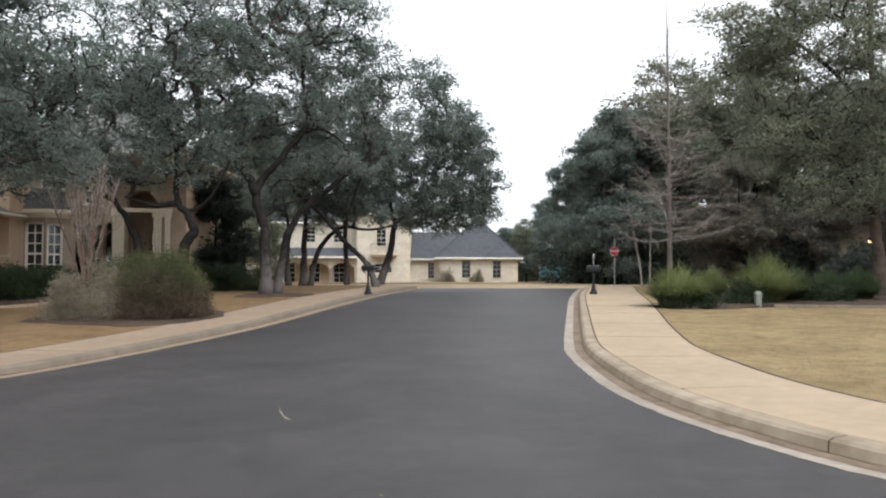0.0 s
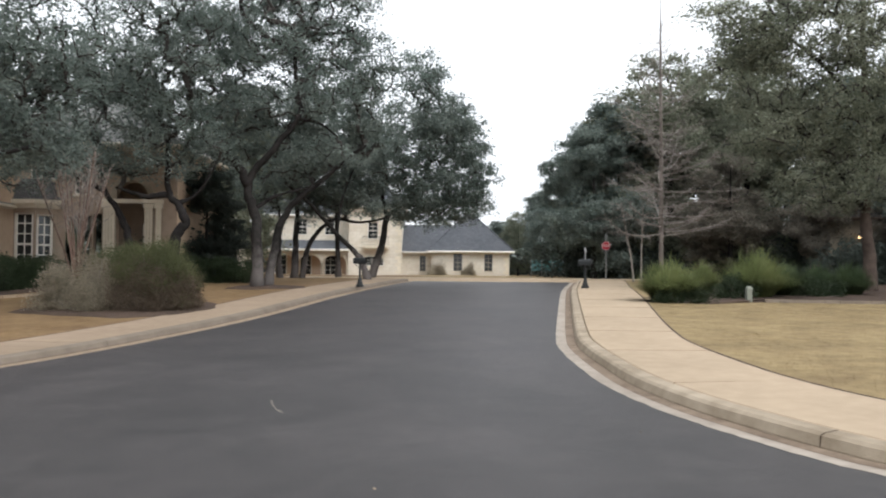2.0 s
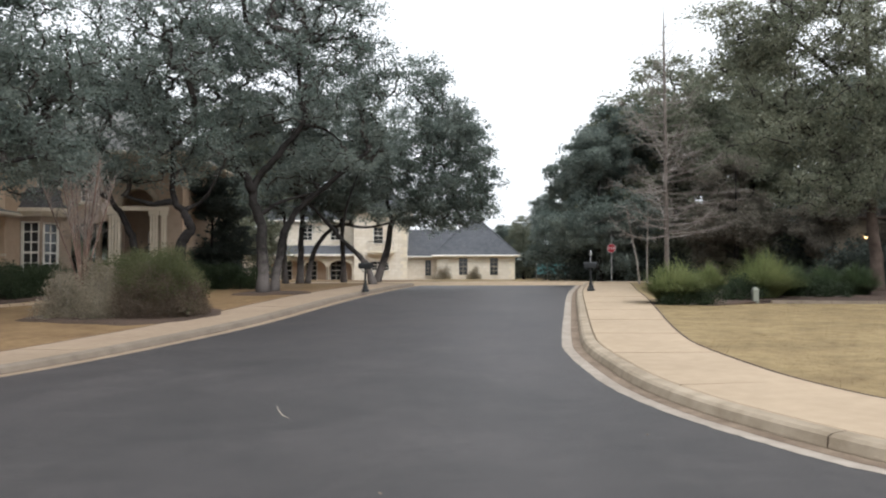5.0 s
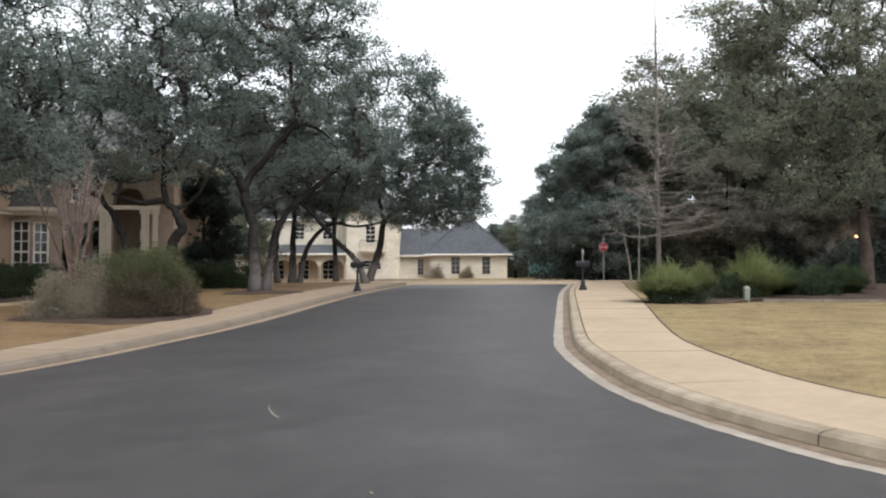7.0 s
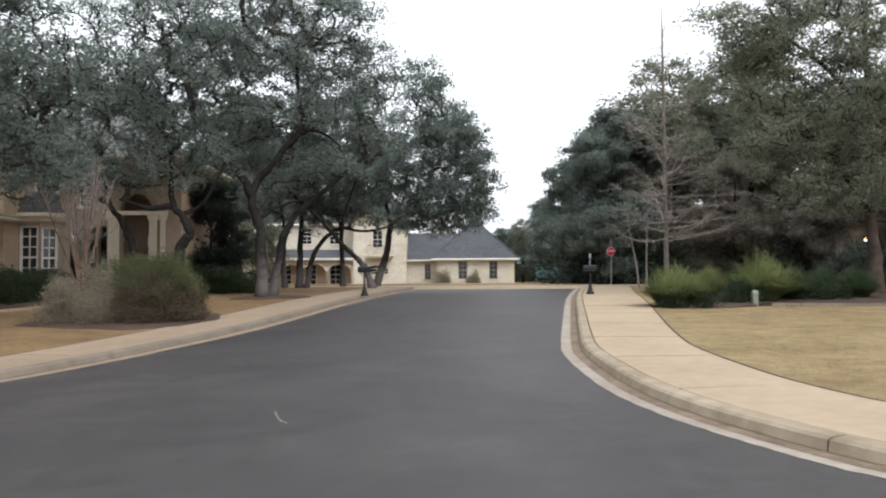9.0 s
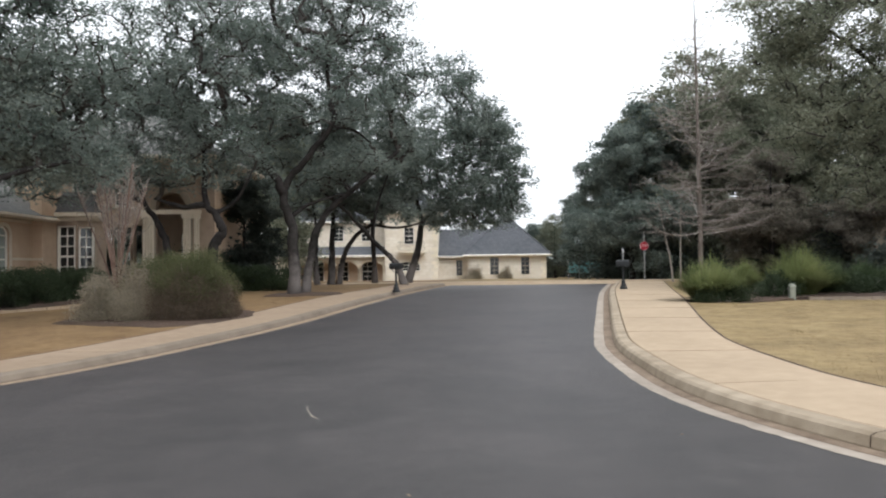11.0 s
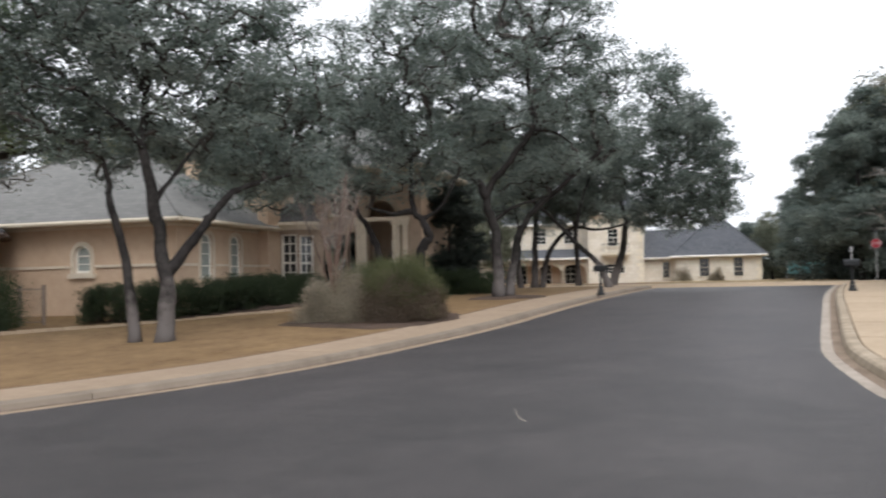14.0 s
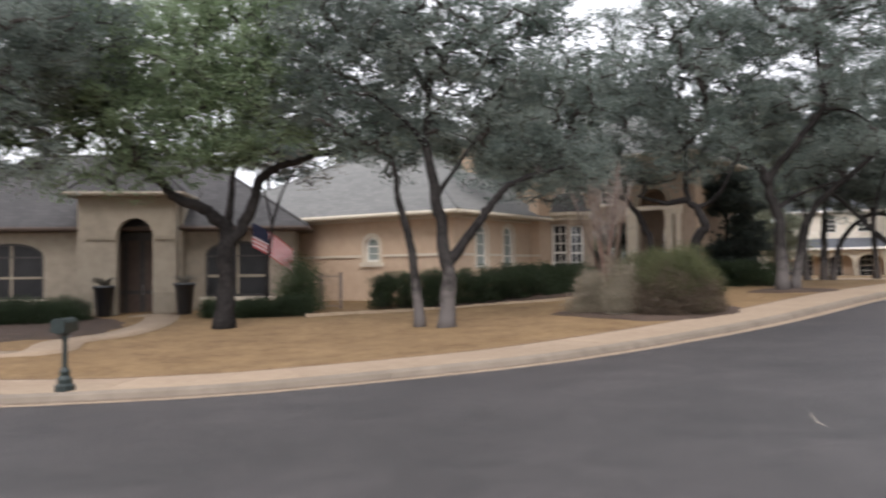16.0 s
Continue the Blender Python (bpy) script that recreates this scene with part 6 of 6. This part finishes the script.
def striped_flag():
    """A hanging flag on a slanting staff fixed to the beige house."""
    ob = thing("flag", pose(-24.62, 22.45, 1.62), "red and white striped flag with dark canton on a staff", "flag")
    d, dn = np.array([0.80, 0.60, 0.0]), np.array([0, 0, -1.0])
    stripes = []
    n, k = 13, 10
    def at(u, v):
        fall = 0.62 * u
        x = d * u * 1.55
        sag = 0.07 * math.sin(u * 7 + v * 2)
        return tuple(x + np.array([0.35, -0.3, 0.0]) * sag + dn * (fall * 1.75 + v * 0.95 - 0.1 * math.sin(u * 3)) + np.array([0, 0, 2.05]))
    reds = material("flag_red", (0.40, 0.05, 0.06), (0.50, 0.09, 0.10), 6, 0.8, 0.1)
    pale = material("flag_white", (0.62, 0.52, 0.52), (0.70, 0.60, 0.60), 6, 0.8, 0.1)
    blue = material("flag_blue", (0.015, 0.017, 0.04), (0.025, 0.028, 0.06), 6, 0.8, 0.1)
    for s in range(n):
        b = Build()
        for i in range(k):
            u0, u1 = i / k, (i + 1) / k
            if s < 7 and u1 <= 0.4:
                continue
            b.slab([at(u0, s / n), at(u1, s / n), at(u1, (s + 1) / n), at(u0, (s + 1) / n)], (0.004, -0.004, 0))
        part("stripe", b, reds if s % 2 == 0 else pale, ob)
    b = Build()
    for i in range(4):
        b.slab([at(i / k, 0), at((i + 1) / k, 0), at((i + 1) / k, 7 / n), at(i / k, 7 / n)], (0.004, -0.004, 0))
    part("canton", b, blue, ob)
    part("staff", Build().tube([(-0.6, 0.5, 1.55), (0.0, 0.0, 2.1), (0.2, -0.16, 2.25)], [0.018, 0.016, 0.014], 6), GUTTERBROWN, ob)


striped_flag()


def twig(x, y):
    ob = thing("fallen_twig", pose(x, y, float(road_z(x, y)) + 0.012), "pale fallen twig lying on the asphalt", "twig")
    part("stick", Build().tube([(-0.19, 0.68, 0.0), (-0.12, 0.36, 0.012), (0.0, 0.0, 0.004), (0.11, -0.18, 0.004)], [0.0016, 0.003, 0.0034, 0.0018], 5), QUOIN, ob)


twig(-1.82, 9.25)


def dry_leaf(x, y, turn, size=0.045):
    ob = thing("fallen_leaf", pose(x, y, float(road_z(x, y)) + 0.012, 0, 0, turn), "small pale dry leaf lying on the asphalt", "leaf", "fallen leaves")
    b = Build()
    b.slab([(-size, 0, 0), (-size * 0.3, -size * 0.4, 0.006), (size * 0.6, -size * 0.3, 0.004), (size, 0, 0.01), (size * 0.5, size * 0.35, 0.006), (-size * 0.4, size * 0.38, 0.004)], (0, 0, -0.002))
    part("blade", b, CONCRETE, ob)


for x, y, turn in ((-0.47, 5.95, 140), (1.9, 7.9, 300)):
    dry_leaf(x, y, turn, 0.018)


def kerb_crack():
    k = int(np.argmin(np.hypot(EDGE_EAST[:, 0] - 2.92, EDGE_EAST[:, 1] - 7.42)))
    seg = EDGE_EAST[k:k + 2]
    b = Build()
    prof = [(0.347, 0.015, 0.0), (0.380, 0.108, 0.025), (0.428, 0.136, 0.01), (0.52, 0.139, 0.02), (0.60, 0.142, 0.035)]
    along = (seg[1] - seg[0]) / np.linalg.norm(seg[1] - seg[0])
    for off, h, s in prof:
        p = aside(seg, off, -1)[0] + along * s
        for w in (-0.007, 0.007):
            q = p + along * w
            b.v.append((float(q[0]), float(q[1]), float(road_z(*q)) + h))
    b.f = [(2 * i, 2 * i + 1, 2 * i + 3, 2 * i + 2) for i in range(4)]
    part("kerb_crack", b, MULCH, None, "dark crack across the concrete kerb", False, "crack", "structure")


kerb_crack()


def court_fence():
    ob = thing("court_fence", pose(7.6, 70, 0.75), "low teal mesh fence at the wood's edge", "fence")
    teal = material("teal_mesh", (0.05, 0.13, 0.135), (0.09, 0.18, 0.185), 5, 0.7, 0.1)
    for x in (0, 0.9, 1.8, 2.7):
        part("post", Build().tube([(x, 0, -0.2), (x, 0, 1.75)], [0.035, 0.035], 8), STEEL, ob)
    for x in (0, 0.9, 1.8):
        part("panel", Build().box((x + 0.04, -0.01, 0.75), (x + 0.86, 0.01, 1.6)), teal, ob)
    part("rail", Build().tube([(0, 0, 1.68), (2.7, 0, 1.68)], [0.025, 0.025], 6), teal, ob)


court_fence()


def lamp_glow():
    """Small lit porch lamp among the trees on the east side."""
    ob = thing("porch_lamp", pose(21.75, 43.1, 3.38), "small lit lantern on the neighbour's wall", "lamp")
    part("body", Build().lathe([(0.03, 0.11), (0.13, 0.13), (0.1, 0.2), (0.02, 0.28)], sides=6), IRON, ob)
    m = bpy.data.materials.new("lamp_light")
    m.use_nodes = True
    p = m.node_tree.nodes["Principled BSDF"]
    p.inputs["Emission Color"].default_value, p.inputs["Emission Strength"].default_value = (1, 0.62, 0.3, 1), 4
    part("bulb", Build().lathe([(0.02, -0.05), (0.07, 0.0), (0.07, 0.08), (0.02, 0.11)], sides=8), m, ob)


def east_house():
    h = thing("brick_house", pose(20.4, 43.5, 0.9, 0, 0, -8), "brown house wall half hidden by trees", "house")
    w = Wall((0, 0), (9, 0))
    o = (3.0, 4.2, 0.9, 2.4)
    w.build(h, GREIGE, -0.5, 3.6, (o,))
    w.window(h, o, 2, 3, WHITE)
    Wall((0, 6), (0, 0)).build(h, GREIGE, -0.5, 3.6)
    hip_roof(h, DARKSHINGLE, 0, 0, 9, 6, 3.6, 2.4, fascia=GUTTERBROWN)


east_house()
lamp_glow()


def distant_hill():
    b = Build()
    xs = np.linspace(-500, 500, 60)
    for i, x in enumerate(xs):
        top = 20 + 3 * math.sin(x * 0.013 + 1) + 1.5 * math.sin(x * 0.05) + 0.8 * math.sin(x * 0.21) + 9 * math.exp(-((x - 75) / 35) ** 2)
        b.v += [(x, 330, -2), (x, 400, top * 0.75), (x, 440, top), (x, 520, -2)]
    b.f = [(i * 4 + j, (i + 1) * 4 + j, (i + 1) * 4 + j + 1, i * 4 + j + 1) for i in range(59) for j in range(3)]
    part("backdrop_hill", b, HILL, None, "distant wooded hill, greyed to paint the haze", True, "hill", "structure")


distant_hill()


# ---- lawn grass ----
def grass(name, n, x0, x1, y0, y1, keep, seed, label, mat):
    """Short dry blades standing on the lawn."""
    rng = np.random.default_rng(seed)
    x, y = rng.uniform(x0, x1, n), rng.uniform(y0, y1, n)
    k = keep(x, y) & ~inside(x, y, LAWN_EDGE)
    x, y = x[k], y[k]
    n = len(x)
    z = land_z(x, y) + 0.035 * np.sin(x * 0.31 + 1) * np.sin(y * 0.27) * ~inside(x, y, np.r_[aside(EDGE_WEST, 3.6, 1), [(-3, 50), (11, 50)], aside(EDGE_EAST, 4.0, -1)[::-1]]) - 0.005
    a = rng.uniform(0, 2 * np.pi, n)
    w = 0.012
    h = rng.uniform(0.003, 0.014, n)
    lean = rng.normal(size=(n, 2)) * 0.03
    v = np.empty((n, 3, 3))
    v[:, 0] = np.stack([x - np.cos(a) * w, y - np.sin(a) * w, z], 1)
    v[:, 1] = np.stack([x + np.cos(a) * w, y + np.sin(a) * w, z], 1)
    v[:, 2] = np.stack([x + lean[:, 0], y + lean[:, 1], z + h], 1)
    me = bpy.data.meshes.new(name)
    me.vertices.add(3 * n)
    me.vertices.foreach_set("co", v.ravel())
    me.loops.add(3 * n)
    me.loops.foreach_set("vertex_index", np.arange(3 * n))
    me.polygons.add(n)
    me.polygons.foreach_set("loop_start", np.arange(0, 3 * n, 3))
    me.materials.append(mat)
    me.update()
    me.validate()
    part(name, me, None, None, label, kind="stuff", category="grass")


LAWN_EDGE = np.r_[aside(EDGE_WEST, 2.45, 1), [(-1.6, 50), (9.6, 50)], aside(EDGE_EAST, reach_e + 0.1, -1)[::-1]]
grass("lawn_grass", 300000, 4, 20, 6, 27, lambda x, y: x > -99, 91, "short dry tan grass on the east lawn", GRASS)
grass("lawn_grass", 380000, -27, -4, 7, 36, lambda x, y: (y < 26 - (x + 18) * 0.6) | (x > -13), 92, "short russet-tan grass on the west lawn", RUSSET)
